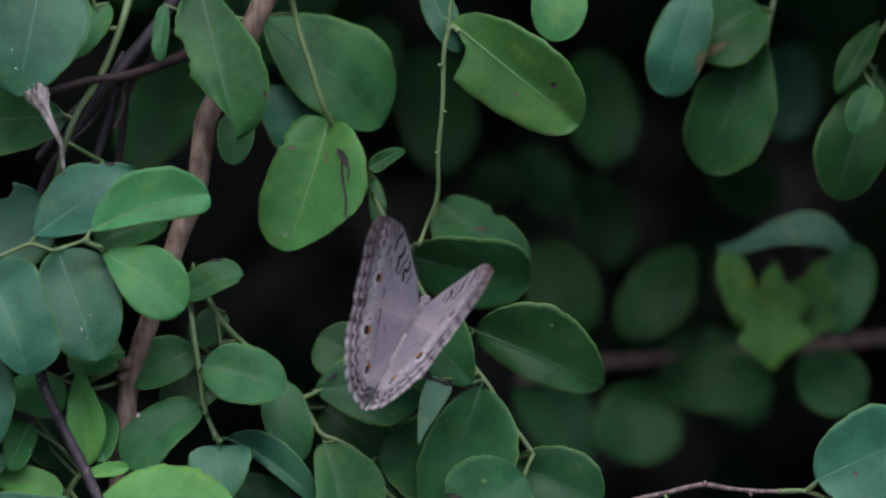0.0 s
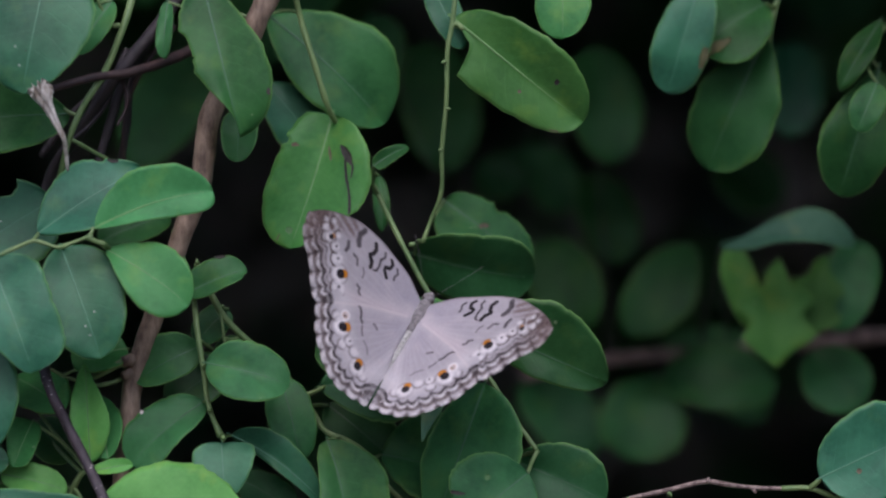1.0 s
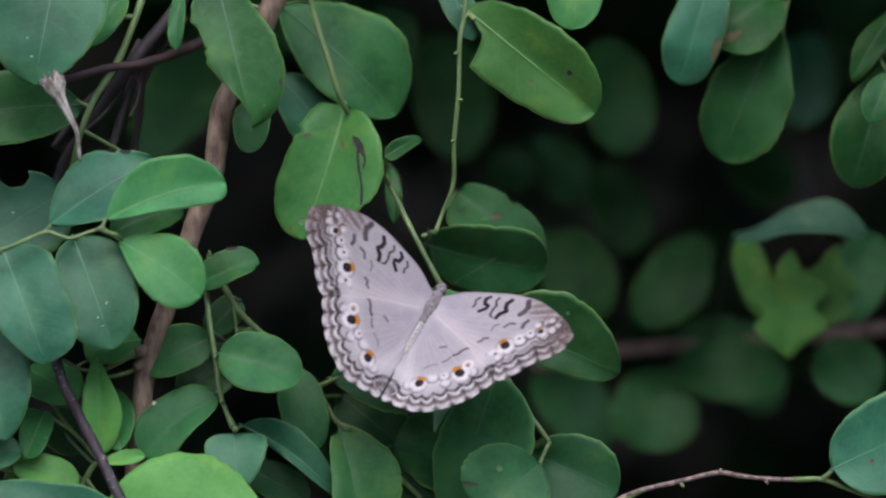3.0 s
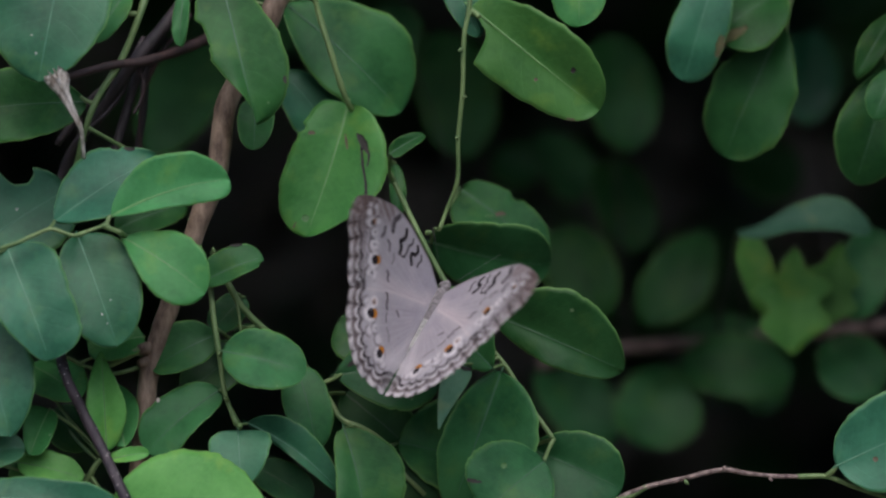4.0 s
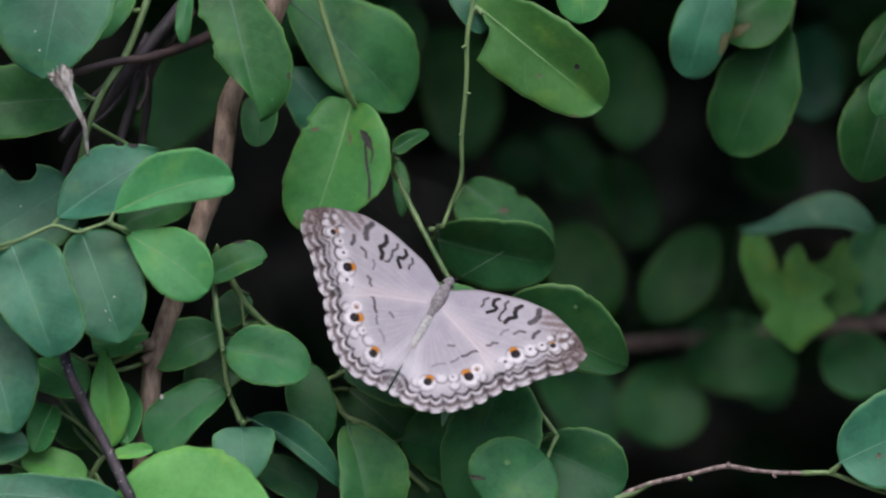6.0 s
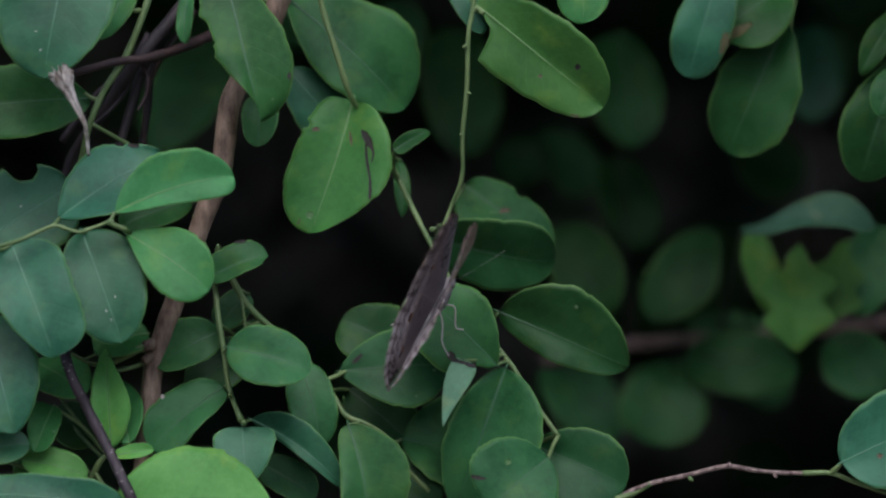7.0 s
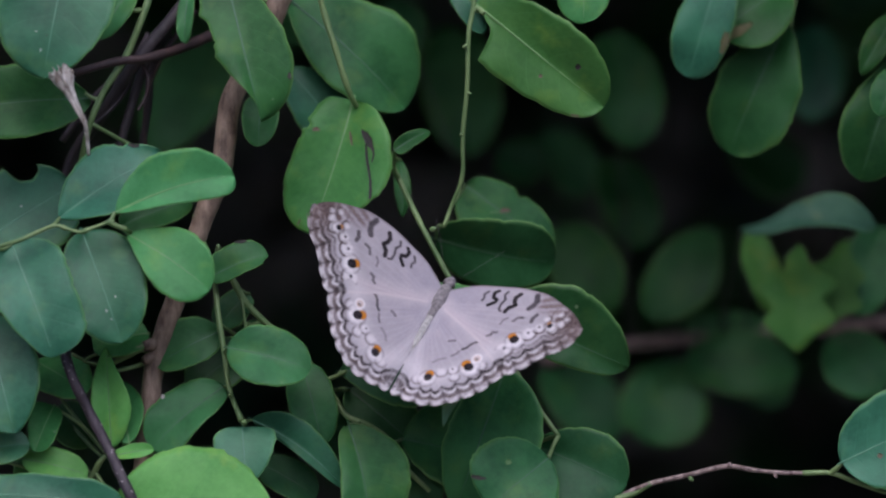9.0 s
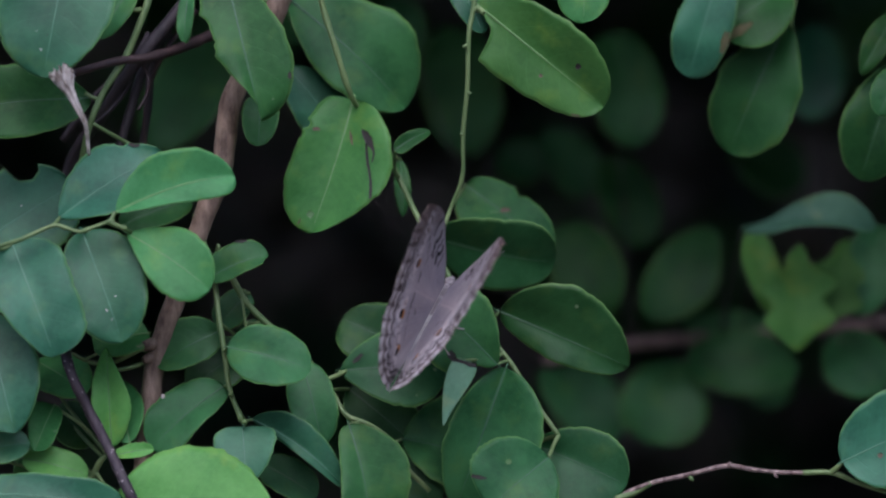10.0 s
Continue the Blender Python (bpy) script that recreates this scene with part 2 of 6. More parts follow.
def bud(root, at, size, mat, toward=(0, 0, 1)):
    bm = bmesh.new()
    bmesh.ops.create_icosphere(bm, subdivisions=2, radius=1)
    for v in bm.verts:
        v.co.z = v.co.z * 1.5 + 0.3
        k = 1 - 0.35 * max(0, v.co.z) / 1.8
        v.co.x *= k
        v.co.y *= k
        v.co *= size
    me = bpy.data.meshes.new("bud")
    bm.to_mesh(me)
    bm.free()
    me.materials.append(mat)
    me.shade_smooth()
    ob = new("bud", me)
    ob.matrix_world = Matrix.Translation(at) @ Vector(toward).to_track_quat("Z", "Y").to_matrix().to_4x4()
    return under(ob, root)


leaf_count = [0]


def leaf(root, base, tip, width, tone, roll=0.0, fold=0.15, bend=0.06, widest=0.5, bites=(), petiole=0.045, rib=True, label="", lobes=0.0,
         side_bend=0.0, power=2.1, left=(1, 1, 1), right=(1, 1, 1)):
    """One leaf blade of two halves creased along its midrib, from base to tip. fold lifts the halves, bend arches it, side_bend sweeps it
    aside; left and right: how full each half is near the base, in the middle and near the tip."""
    base, tip = Vector(base), Vector(tip)
    leaf_count[0] += 1
    rnd = random.Random(leaf_count[0])
    axis = tip - base
    length = axis.length
    e1 = axis.normalized()
    n = Vector((0, -1, 0))
    n = (n - e1 * n.dot(e1)).normalized()
    n = Matrix.Rotation(radians(roll), 3, e1) @ n
    e2 = n.cross(e1)
    m = Matrix((e1, e2, n)).transposed().to_4x4()
    m.translation = base
    nx, half = (72 if bites or lobes else 56), 8
    g = math.log(0.5) / math.log(widest)
    ph = rnd.uniform(0, 9)
    thick = 0.00018

    def fullness(f, x):
        return (f[0] * (x - 0.5) * (x - 0.88) / 0.2888 - f[1] * (x - 0.12) * (x - 0.88) / 0.1444 + f[2] * (x - 0.12) * (x - 0.5) / 0.2888)

    def height(x, y, hw):
        z = bend * length * 4 * x * (1 - x) * (0.6 + 0.4 * x)
        z += 0.78 * fold * hw * (math.sqrt(y * y + 0.02) - 0.14 - 0.3 * y * y)
        z += 0.032 * length * math.sin(5.2 * x + ph + 1.3 * y) * abs(y) + 0.009 * length * math.sin(17 * x + ph * 3) * abs(y) ** 3
        return z

    tops, coords = [], []
    for i in range(nx + 1):
        x = 0.5 - 0.5 * math.cos(math.pi * i / nx)
        s = max(0.0, 1 - abs(2 * x ** g - 1) ** power) ** (1 / power)
        for k in range(-half, half + 1):
            y = k / half
            hw = width / 2 * max(s, 0.012)
            hw *= 1 + 0.011 * math.sin(31 * x + ph + y) + 0.008 * math.sin(67 * x + ph * 2 + 2 * y) + 0.026 * math.sin(7 * x + ph * 2 + (2 if y > 0 else 0))
            hw *= 1 + 0.03 * noise.noise(Vector((x * 26, ph, 5.0 if y > 0 else 0.0))) * abs(y)
            hw *= max(0.05, fullness(left if y > 0 else right, x))
            if lobes:
                hw *= 1 + lobes * math.sin(17 * x + (1.5 if y > 0 else 0))
            for x0, sd, rx, deep in bites:
                if sd * y > 0 and abs(x - x0) < rx:
                    q = math.sqrt(1 - ((x - x0) / rx) ** 2)
                    hw *= 1 - deep * q ** 0.7 * (1 + 0.04 * math.sin(60 * x + ph))
            yy = y * hw + side_bend * length * 4 * x * (1 - x)
            tops.append(Vector((x * length, yy, height(x, y, hw))))
            coords.append((x, y, 0.0))
    w = 2 * half + 1
    total = len(tops)
    verts = tops + [t - Vector((0, 0, thick)) for t in tops]
    faces, mats = [], []
    for i in range(nx):
        for k in range(w - 1):
            a = i * w + k
            faces.append((a, a + w, a + w + 1, a + 1))
            mats.append(0)
            b = a + total
            faces.append((b, b + 1, b + w + 1, b + w))
            mats.append(1)
    loop = [k for k in range(w)] + [i * w + w - 1 for i in range(1, nx + 1)] + [nx * w + k for k in range(w - 2, -1, -1)] + [i * w for i in range(nx - 1, 0, -1)]
    for a, b in zip(loop, loop[1:] + loop[:1]):
        faces.append((a, b, b + total, a + total))
        mats.append(0)
    me = mesh_from("leaf", verts, faces, [TONES[tone], UNDER if tone != "pale" else TONES["pale"]])
    me.polygons.foreach_set("material_index", mats)
    at = me.attributes.new("leafco", "FLOAT_VECTOR", "POINT")
    at.data.foreach_set("vector", np.array(coords + coords, dtype=np.float32).ravel())
    ob = new("leaf", me)
    ob.matrix_world = m
    if label:
        tagged(ob, label)
    under(ob, root)
    if rib:
        pts = []
        for i in range(9):
            x = -petiole + (0.93 + petiole) * i / 8
            xx = max(0.0, x)
            z = height(xx, 0, 0) + (x * bend * 2.4 * length if x < 0 else 0) + 0.00003
            pts.append(Vector((x * length, side_bend * length * 4 * xx * (1 - xx), z)))
        r = max(0.00015, length * 0.0085)
        v, f = tube(pts, r, r * 0.2, 8, 3, 0.0)
        for q in v:
            x = max(0.0, min(1.0, q.x / length))
            if q.x > 0:
                h = height(x, 0, 0)
                q.z = h + (q.z - h) * 0.4
        rb = new("midrib", mesh_from("midrib", v, f, [RIB if tone in ("fresh", "lime", "pale", "yellow") else RIB_DARK if tone in ("dark", "deep") else RIB_BLUE if tone in ("blue", "mid") else RIB_DULL]))
        rb.matrix_world = m
        under(rb, ob)
    return ob


def stain(owner, line, widths, mat, name="scar"):
    """A scar, stain or speck lying on a leaf: an uneven strip along a line in x and z, as wide as the widths say, laid on the blade below."""
    bpy.context.view_layer.update()
    inv = owner.matrix_world.inverted()
    pts = [Vector((x, -0.08, z)) for x, z in line]
    if len(pts) == 1:
        r = widths[0]
        pts, widths = [pts[0] + Vector((r * k, 0, r * 0.15 * k)) for k in (-0.5, -0.25, 0, 0.25, 0.5)], [0.2 * r, 0.85 * r, r, 0.8 * r, 0.2 * r]
    path = smooth_line(pts, 5)
    n = len(path)
    top, last = [], None
    for i, c in enumerate(path):
        d = (path[min(i + 1, n - 1)] - path[max(i - 1, 0)]).normalized()
        across = Vector((-d.z, 0, d.x))
        k = i / (n - 1) * (len(widths) - 1)
        j = min(int(k), len(widths) - 2)
        w = widths[j] + (widths[j + 1] - widths[j]) * (k - j)
        for q in (-0.5, -0.25, 0.0, 0.25, 0.5):
            p = c + across * (w * q * (1 + 0.35 * noise.noise(c * 1500 + Vector((q * 3, 0, 0)))))
            hit, at, _, _ = owner.ray_cast(inv @ p, (inv.to_3x3() @ Vector((0, 1, 0))).normalized())
            if hit:
                last = (owner.matrix_world @ at).y
            top.append((p, last))
    known = [y for _, y in top if y is not None]
    if not known:
        return None
    verts = [Vector((p.x, (y if y is not None else known[0]) - lift, p.z)) for lift in (0.00014, 0.00002) for p, y in top]
    faces, m = [], len(top)
    for i in range(n - 1):
        for q in range(4):
            a = i * 5 + q
            faces.append((a, a + 1, a + 6, a + 5))
            faces.append((a + m, a + 5 + m, a + 6 + m, a + 1 + m))
    rim = [i * 5 for i in range(n)] + [(n - 1) * 5 + q for q in range(1, 5)] + [i * 5 + 4 for i in range(n - 2, -1, -1)] + [3, 2, 1]
    faces += [(a, a + m, b + m, b) for a, b in zip(rim, rim[1:] + rim[:1])]
    return under(new(name, mesh_from(name, verts, faces, [mat])), owner)


# ---------- ground ----------
def build_ground():
    n = 60
    verts, faces = [], []
    for i in range(n + 1):
        for j in range(n + 1):
            a, b = i / n * 2 - 1, j / n * 2 - 1
            x, y = 400 * a * abs(a) ** 2.5, 400 * b * abs(b) ** 2.5
            verts.append((x, y, 0.03 * noise.noise(Vector((x, y, 0)) * 1.5) - 0.01))
    for i in range(n):
        for j in range(n):
            a = i * (n + 1) + j
            faces.append((a, a + n + 1, a + n + 2, a + 1))
    g = new("ground", mesh_from("ground", verts, faces, [SOIL]))
    tagged(g, "unseen ground in a pale soil tone that bounces light up", "ground", kind="structure")


def foliage(name, count, seed, inside, size, label, mats):
    """Uncountable leaves deep in the shrub, joined: small folded blades where inside() says so."""
    rng = np.random.default_rng(seed)
    prof = [(0.0, 0.05), (0.18, 0.62), (0.45, 1.0), (0.75, 0.85), (0.94, 0.42), (1.0, 0.04)]
    verts, faces, mi, coords = [], [], [], []
    made = 0
    while made < count:
        p = inside(rng)
        if p is None:
            continue
        made += 1
        L = size * rng.uniform(0.7, 1.25)
        W = L * rng.uniform(0.55, 0.75)
        d = Vector((rng.normal(), rng.normal() * 0.6 - 0.3, rng.normal() - 0.6)).normalized()
        up = Vector((rng.normal() * 0.4, rng.normal() * 0.4 - 0.7, 1.0))
        up = (up - d * up.dot(d)).normalized()
        e2 = up.cross(d)
        o = len(verts)
        for x, s in prof:
            c = Vector(p) + d * L * x + up * (0.1 * L * 4 * x * (1 - x))
            h = W / 2 * s
            verts += [c + e2 * h + up * h * 0.25, c, c - e2 * h + up * h * 0.25]
            coords += [(x, 1, 0), (x, 0, 0), (x, -1, 0)]
        for i in range(len(prof) - 1):
            a = o + 3 * i
            faces += [(a, a + 1, a + 4, a + 3), (a + 1, a + 2, a + 5, a + 4)]
            mi += [made % len(mats)] * 2
    me = mesh_from(name, verts, faces, mats)
    me.polygons.foreach_set("material_index", mi)
    at = me.attributes.new("leafco", "FLOAT_VECTOR", "POINT")
    at.data.foreach_set("vector", np.array(coords, dtype=np.float32).ravel())
    ob = new(name, me)
    tagged(ob, label, "foliage", kind="stuff")
    return ob


def in_deep_shrub(rng):
    """The body of the shrub behind and around a hollow."""
    x, y, z = rng.uniform(-0.75, 0.75), rng.uniform(0.03, 1.2), rng.uniform(0.02, 1.6)
    if (x / 0.8) ** 2 + ((y - 0.5) / 0.8) ** 2 + ((z - 0.75) / 0.9) ** 2 > 1:
        return None
    hollow = y < 0.8 and abs(x) < 0.15 + 0.05 * y and abs(z - 0.8) < 0.085 + 0.05 * y
    return None if hollow else (x, y, z)


def in_shading_leaves(rng):
    """Crowded unseen leaves added over and beside the hollow to shade it, reaching further out over its starboard end.
    """
    x, y, z = rng.uniform(-0.3, 0.4), rng.uniform(-0.12, 0.4), rng.uniform(0.5, 1.12)
    if y < 0.025 - min(0.05, 3 * max(0.0, x - 0.03)) + 0.02 * math.sin(x * 40):
        return None
    if z > (0.885 if y > 0.02 else 0.905) + 0.02 * math.sin(x * 30):
        return (x, y, z)
    return (x, y, z) if y > 0.02 and (x > 0.165 or x < -0.2) else None


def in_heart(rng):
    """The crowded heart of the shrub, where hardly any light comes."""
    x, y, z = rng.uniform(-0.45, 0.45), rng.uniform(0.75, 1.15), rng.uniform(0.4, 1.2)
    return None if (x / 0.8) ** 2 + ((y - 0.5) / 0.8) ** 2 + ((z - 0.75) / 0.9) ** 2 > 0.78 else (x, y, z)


def in_bank(rng):
    """Leaves that dress the unseen bank added all round."""
    a, r = rng.uniform(0, 2 * math.pi), rng.uniform(3.3, 4.0)
    return r * math.cos(a), -0.6 + r * math.sin(a), rng.uniform(0.0, 1.55)


def build_backdrop():
    """A plain uneven bank, unseen, added round the camera to block low sky."""
    n, rows = 72, 10
    verts, faces = [], []
    for i in range(n + 1):
        a = 2 * math.pi * i / n
        for j in range(rows + 1):
            h = j / rows
            r = 3.6 + 0.5 * h + 0.35 * noise.noise(Vector((math.cos(a) * 3, math.sin(a) * 3, h * 3)))
            verts.append((r * math.cos(a), -0.6 + r * math.sin(a), h * (1.5 + 0.4 * noise.noise(Vector((math.cos(a) * 4, math.sin(a) * 4, 0)))) - 0.05))
    for i in range(n):
        for j in range(rows):
            a = i * (rows + 1) + j
            faces.append((a, a + rows + 1, a + rows + 2, a + 1))
    ob = new("backdrop", mesh_from("backdrop", verts, faces, [BANK]))
    tagged(ob, "plain unseen dark green bank added to block low sky light", "backdrop", kind="structure")


build_ground()
build_backdrop()
foliage("shrub_foliage", 22000, 5, in_deep_shrub, 0.032, "dense dark green rounded leaves deep in the shrub",
        [TONES["dark"], TONES["green"], TONES["blue"]])
foliage("overhanging_foliage", 8500, 11, in_shading_leaves, 0.03, "unseen crowded green leaves added over the hollow to shade it",
        [TONES["dark"], TONES["green"], TONES["blue"]])
foliage("bank_foliage", 9000, 21, in_bank, 0.13, "unseen dark green leaves dressing the added light-blocking bank", [TONES["dark"], TONES["green"]])
foliage("inner_foliage", 9000, 8, in_heart, 0.036, "crowded leaves in the shrub's heart, greyed to lift its dark gaps", [GAP_GREY, TONES["dark"], GAP_GREY])


# ---------- twigs and leaves ----------
twig_a = twig('leafy_twig', [(-0.12284, 0.03000, 0.79070), (-0.10378, 0.00000, 0.79667), (-0.08734, -0.01300, 0.80102), (-0.08246, -0.01300, 0.80295), (-0.07825, -0.01300, 0.80466), (-0.07564, -0.01300, 0.80409), (-0.07303, -0.01300, 0.80341), (-0.07030, -0.01300, 0.80432), (-0.06769, -0.01300, 0.80522), (-0.06610, -0.01300, 0.80568)],
    0.00046, 0.00033, GREEN_STEM, 'thin green twig with rounded leaves in two rows, sky sheen tinted blue-green', 'twig', 'leafy twigs of the shrub', sides=10, swell=((0.52, 1.35), (0.72, 1.5), (0.93, 1.5)), rough=0.08)
stem(twig_a, [(-0.07825, -0.01300, 0.80466), (-0.07783, -0.00900, 0.80547), (-0.07790, -0.00100, 0.80631)], 0.00042, 0.00034, GREEN_STEM, 'petiole', 8)
nicked = leaf(twig_a, (-0.07790, -0.00093, 0.80631), (-0.05695, 0.00293, 0.81933), 0.01656, 'blue', roll=-21.9, fold=0.32, bites=((0.74, 1, 0.04, 0.12),), bend=0.09, left=(1.09, 0.98, 0.92), right=(0.86, 1.02, 0.98), power=1.52, widest=0.52)
stain(nicked, [(-0.06401, 0.82137), (-0.06297, 0.82103), (-0.06182, 0.82114)], [0.00046, 0.00092, 0.00046], SCAR)
stem(twig_a, [(-0.06769, -0.01300, 0.80522), (-0.06668, -0.01280, 0.80602), (-0.06603, -0.01220, 0.80739)], 0.00042, 0.00036, GREEN_STEM, 'petiole', 8)
leaf(twig_a, (-0.06583, -0.01215, 0.80725), (-0.04212, -0.00985, 0.81472), 0.01118, 'fresh', roll=-14.0, fold=0.6, bend=0.09, left=(1.37, 1.36, 1.02), right=(0.57, 0.64, 0.94), side_bend=0.037, power=2.39, widest=0.62)
stem(twig_a, [(-0.06724, -0.01300, 0.80534), (-0.06545, -0.01250, 0.80454), (-0.06389, -0.01180, 0.80398), (-0.06297, -0.01000, 0.80330)], 0.00052, 0.00042, GREEN_STEM, 'petiole', 8, swell=((0.6, 1.3),))
leaf(twig_a, (-0.06361, -0.00999, 0.80302), (-0.04687, -0.01401, 0.79169), 0.01372, 'fresh', roll=-20.2, fold=0.32, widest=0.63, bend=0.09, left=(1.02, 1.07, 0.86), right=(0.76, 0.93, 1.06), side_bend=0.008, power=2.11)
stem(twig_a, [(-0.07303, -0.01300, 0.80341), (-0.07264, -0.01000, 0.80353), (-0.07253, -0.00620, 0.80343)], 0.00038, 0.0003, GREEN_STEM, 'petiole', 8)
hanging = leaf(twig_a, (-0.07291, -0.00618, 0.80331), (-0.06447, -0.01382, 0.78121), 0.01715, 'blue', roll=-6.5, fold=0.38, widest=0.52, bend=0.09, left=(1.17, 1.08, 0.97), right=(0.85, 0.92, 0.91), power=2.18)
stain(hanging, [(-0.06763, 0.78759)], [0.00036], DRY, 'speck')
stain(hanging, [(-0.06593, 0.79044)], [0.0003], DRY, 'speck')
stain(hanging, [(-0.06661, 0.78577)], [0.00028], DRY, 'speck')
stem(twig_a, [(-0.09048, -0.01172, 0.80008), (-0.08891, -0.00936, 0.79991), (-0.08702, -0.00814, 0.80084)], 0.00045, 0.0003, GREEN_STEM, 'petiole', 6)
leaf(twig_a, (-0.08702, -0.00814, 0.80084), (-0.07798, -0.01586, 0.77835), 0.01627, 'blue', roll=-8.6, fold=0.32, widest=0.53, bend=0.09, left=(1.24, 1.09, 1.21), right=(1.05, 0.91, 0.58), power=2.61)
stem(twig_a, [(-0.09694, -0.00602, 0.79842), (-0.09600, 0.00300, 0.80012), (-0.09722, 0.01100, 0.79965)], 0.00045, 0.0003, GREEN_STEM, 'petiole', 6)
gnawed = leaf(twig_a, (-0.09722, 0.01100, 0.79965), (-0.07629, 0.01550, 0.81314), 0.02080, 'blue', roll=-14.0, fold=0.2, bites=((0.73, 1, 0.115, 0.42),), bend=0.03, left=(1.0, 1.0, 1.02))
stain(gnawed, [(-0.08659, 0.80882)], [0.00036], DRY, 'speck')
stem(twig_a, [(-0.09790, -0.00518, 0.79818), (-0.09559, -0.00252, 0.79420), (-0.09335, -0.00205, 0.78753)], 0.00045, 0.0003, GREEN_STEM, 'petiole', 6)
leaf(twig_a, (-0.09335, -0.00205, 0.78753), (-0.08618, -0.01195, 0.76287), 0.01763, 'blue', roll=-5.7, fold=0.38, bend=0.09, left=(0.88, 0.97, 0.82), right=(1.04, 1.03, 1.07), power=1.86, widest=0.53)

twig_t = twig('leafy_twig', [(-0.05795, 0.01400, 0.86167), (-0.06022, 0.00600, 0.85088), (-0.06444, 0.00500, 0.83988), (-0.06899, 0.00400, 0.83237), (-0.07187, 0.00400, 0.82568), (-0.07442, 0.00800, 0.81629)],
    0.00081, 0.00058, GREEN_STEM, 'thin green twig hanging among dark dead stems', 'twig', 'leafy twigs of the shrub', sides=10, swell=(), rough=0.08)
stem(twig_t, [(-0.06179, 0.00500, 0.84876), (-0.06323, 0.00400, 0.84884), (-0.06473, 0.00400, 0.85079), (-0.06663, 0.00300, 0.85535)], 0.00057, 0.00034, GREEN_STEM)
stem(twig_t, [(-0.07014, 0.00400, 0.83029), (-0.07187, 0.00400, 0.83098), (-0.07302, 0.00400, 0.83179)], 0.00046, 0.00034, GREEN_STEM)
stem(twig_t, [(-0.06663, 0.00300, 0.85535), (-0.07126, 0.00071, 0.85913), (-0.07525, -0.00523, 0.86266)], 0.00045, 0.0003, GREEN_STEM, 'petiole', 6)
broad = leaf(twig_t, (-0.07525, -0.00523, 0.86266), (-0.08037, -0.01277, 0.83430), 0.02321, 'blue', roll=2.9, fold=0.3, bend=0.09, left=(1.1, 1.02, 0.96), right=(1.04, 0.98, 1.16), power=1.77, widest=0.52)
stain(broad, [(-0.08182, 0.84376)], [0.0003], DRY, 'speck')
stain(broad, [(-0.08091, 0.84000)], [0.00034], DRY, 'speck')
stain(broad, [(-0.07966, 0.84296)], [0.00034], SCAR)
leaf(twig_t, (-0.07188, 0.00536, 0.83069), (-0.09740, 0.00464, 0.82842), 0.01599, 'green', roll=16.9, fold=0.38, bend=0.09, left=(1.12, 1.02, 1.09), right=(0.85, 0.98, 0.98), power=1.98, widest=0.57)
stem(twig_t, [(-0.06570, 0.00349, 0.85311), (-0.06466, 0.00455, 0.85359), (-0.06327, 0.00493, 0.85380)], 0.00045, 0.0003, GREEN_STEM, 'petiole', 6)
leaf(twig_t, (-0.06327, 0.00493, 0.85380), (-0.07009, 0.00107, 0.84284), 0.00688, 'green', roll=9.9, fold=0.64, bend=0.09, left=(0.96, 1.0, 0.93), right=(1.0, 1.0, 1.0), power=2.0, widest=0.5)

dark_stem = twig('dead_branch', [(-0.04700, 0.01600, 0.86177), (-0.05268, 0.01300, 0.85117), (-0.06297, 0.01000, 0.83808), (-0.07026, 0.01600, 0.82746), (-0.07716, 0.02400, 0.81791), (-0.08068, 0.02400, 0.80128)],
    0.00140, 0.00116, DARK_BARK, 'dark speckled dead stem leaning through the leaves', 'stem', '', sides=10, swell=(), rough=0.08)
stem(dark_stem, [(-0.08032, 0.02400, 0.80715), (-0.08050, 0.01600, 0.79896), (-0.07630, -0.00600, 0.77841), (-0.07190, -0.00700, 0.76793), (-0.06751, -0.00800, 0.75963), (-0.06217, -0.01400, 0.74906), (-0.05671, 0.00000, 0.73468)], 0.00115, 0.00109, SPECK_BARK)
stem(dark_stem, [(-0.05277, 0.01500, 0.85068), (-0.05858, 0.01500, 0.84312), (-0.06202, 0.01400, 0.83612), (-0.06492, 0.01400, 0.82625), (-0.06898, 0.01400, 0.81289)], 0.00126, 0.00080, DARK_BARK)
stem(dark_stem, [(-0.05635, 0.01700, 0.84669), (-0.06017, 0.01900, 0.83743), (-0.06092, 0.02000, 0.82929), (-0.06349, 0.02000, 0.81295)], 0.00103, 0.00069, DARK_BARK)
stem(dark_stem, [(-0.05132, 0.02200, 0.84922), (-0.05747, 0.01600, 0.84025), (-0.06077, 0.01700, 0.83271), (-0.06164, 0.01800, 0.82400), (-0.06032, 0.02200, 0.81648)], 0.00057, 0.00034, MAROON_BARK)
stem(dark_stem, [(-0.06062, 0.01400, 0.84425), (-0.06307, 0.01200, 0.83896), (-0.06446, 0.01200, 0.83374), (-0.06771, 0.01200, 0.82910), (-0.07223, 0.01000, 0.82500)], 0.00057, 0.00034, DARK_BARK)
stem(dark_stem, [(-0.06191, 0.01200, 0.83815), (-0.06042, 0.01000, 0.83484), (-0.06089, 0.01000, 0.83137), (-0.06245, 0.00900, 0.82834)], 0.00046, 0.00029, MAROON_BARK)
stem(dark_stem, [(-0.05644, 0.01900, 0.84443), (-0.06535, 0.02200, 0.83636), (-0.07189, 0.02400, 0.83173), (-0.07905, 0.02600, 0.82240)], 0.00092, 0.00069, DARK_BARK)

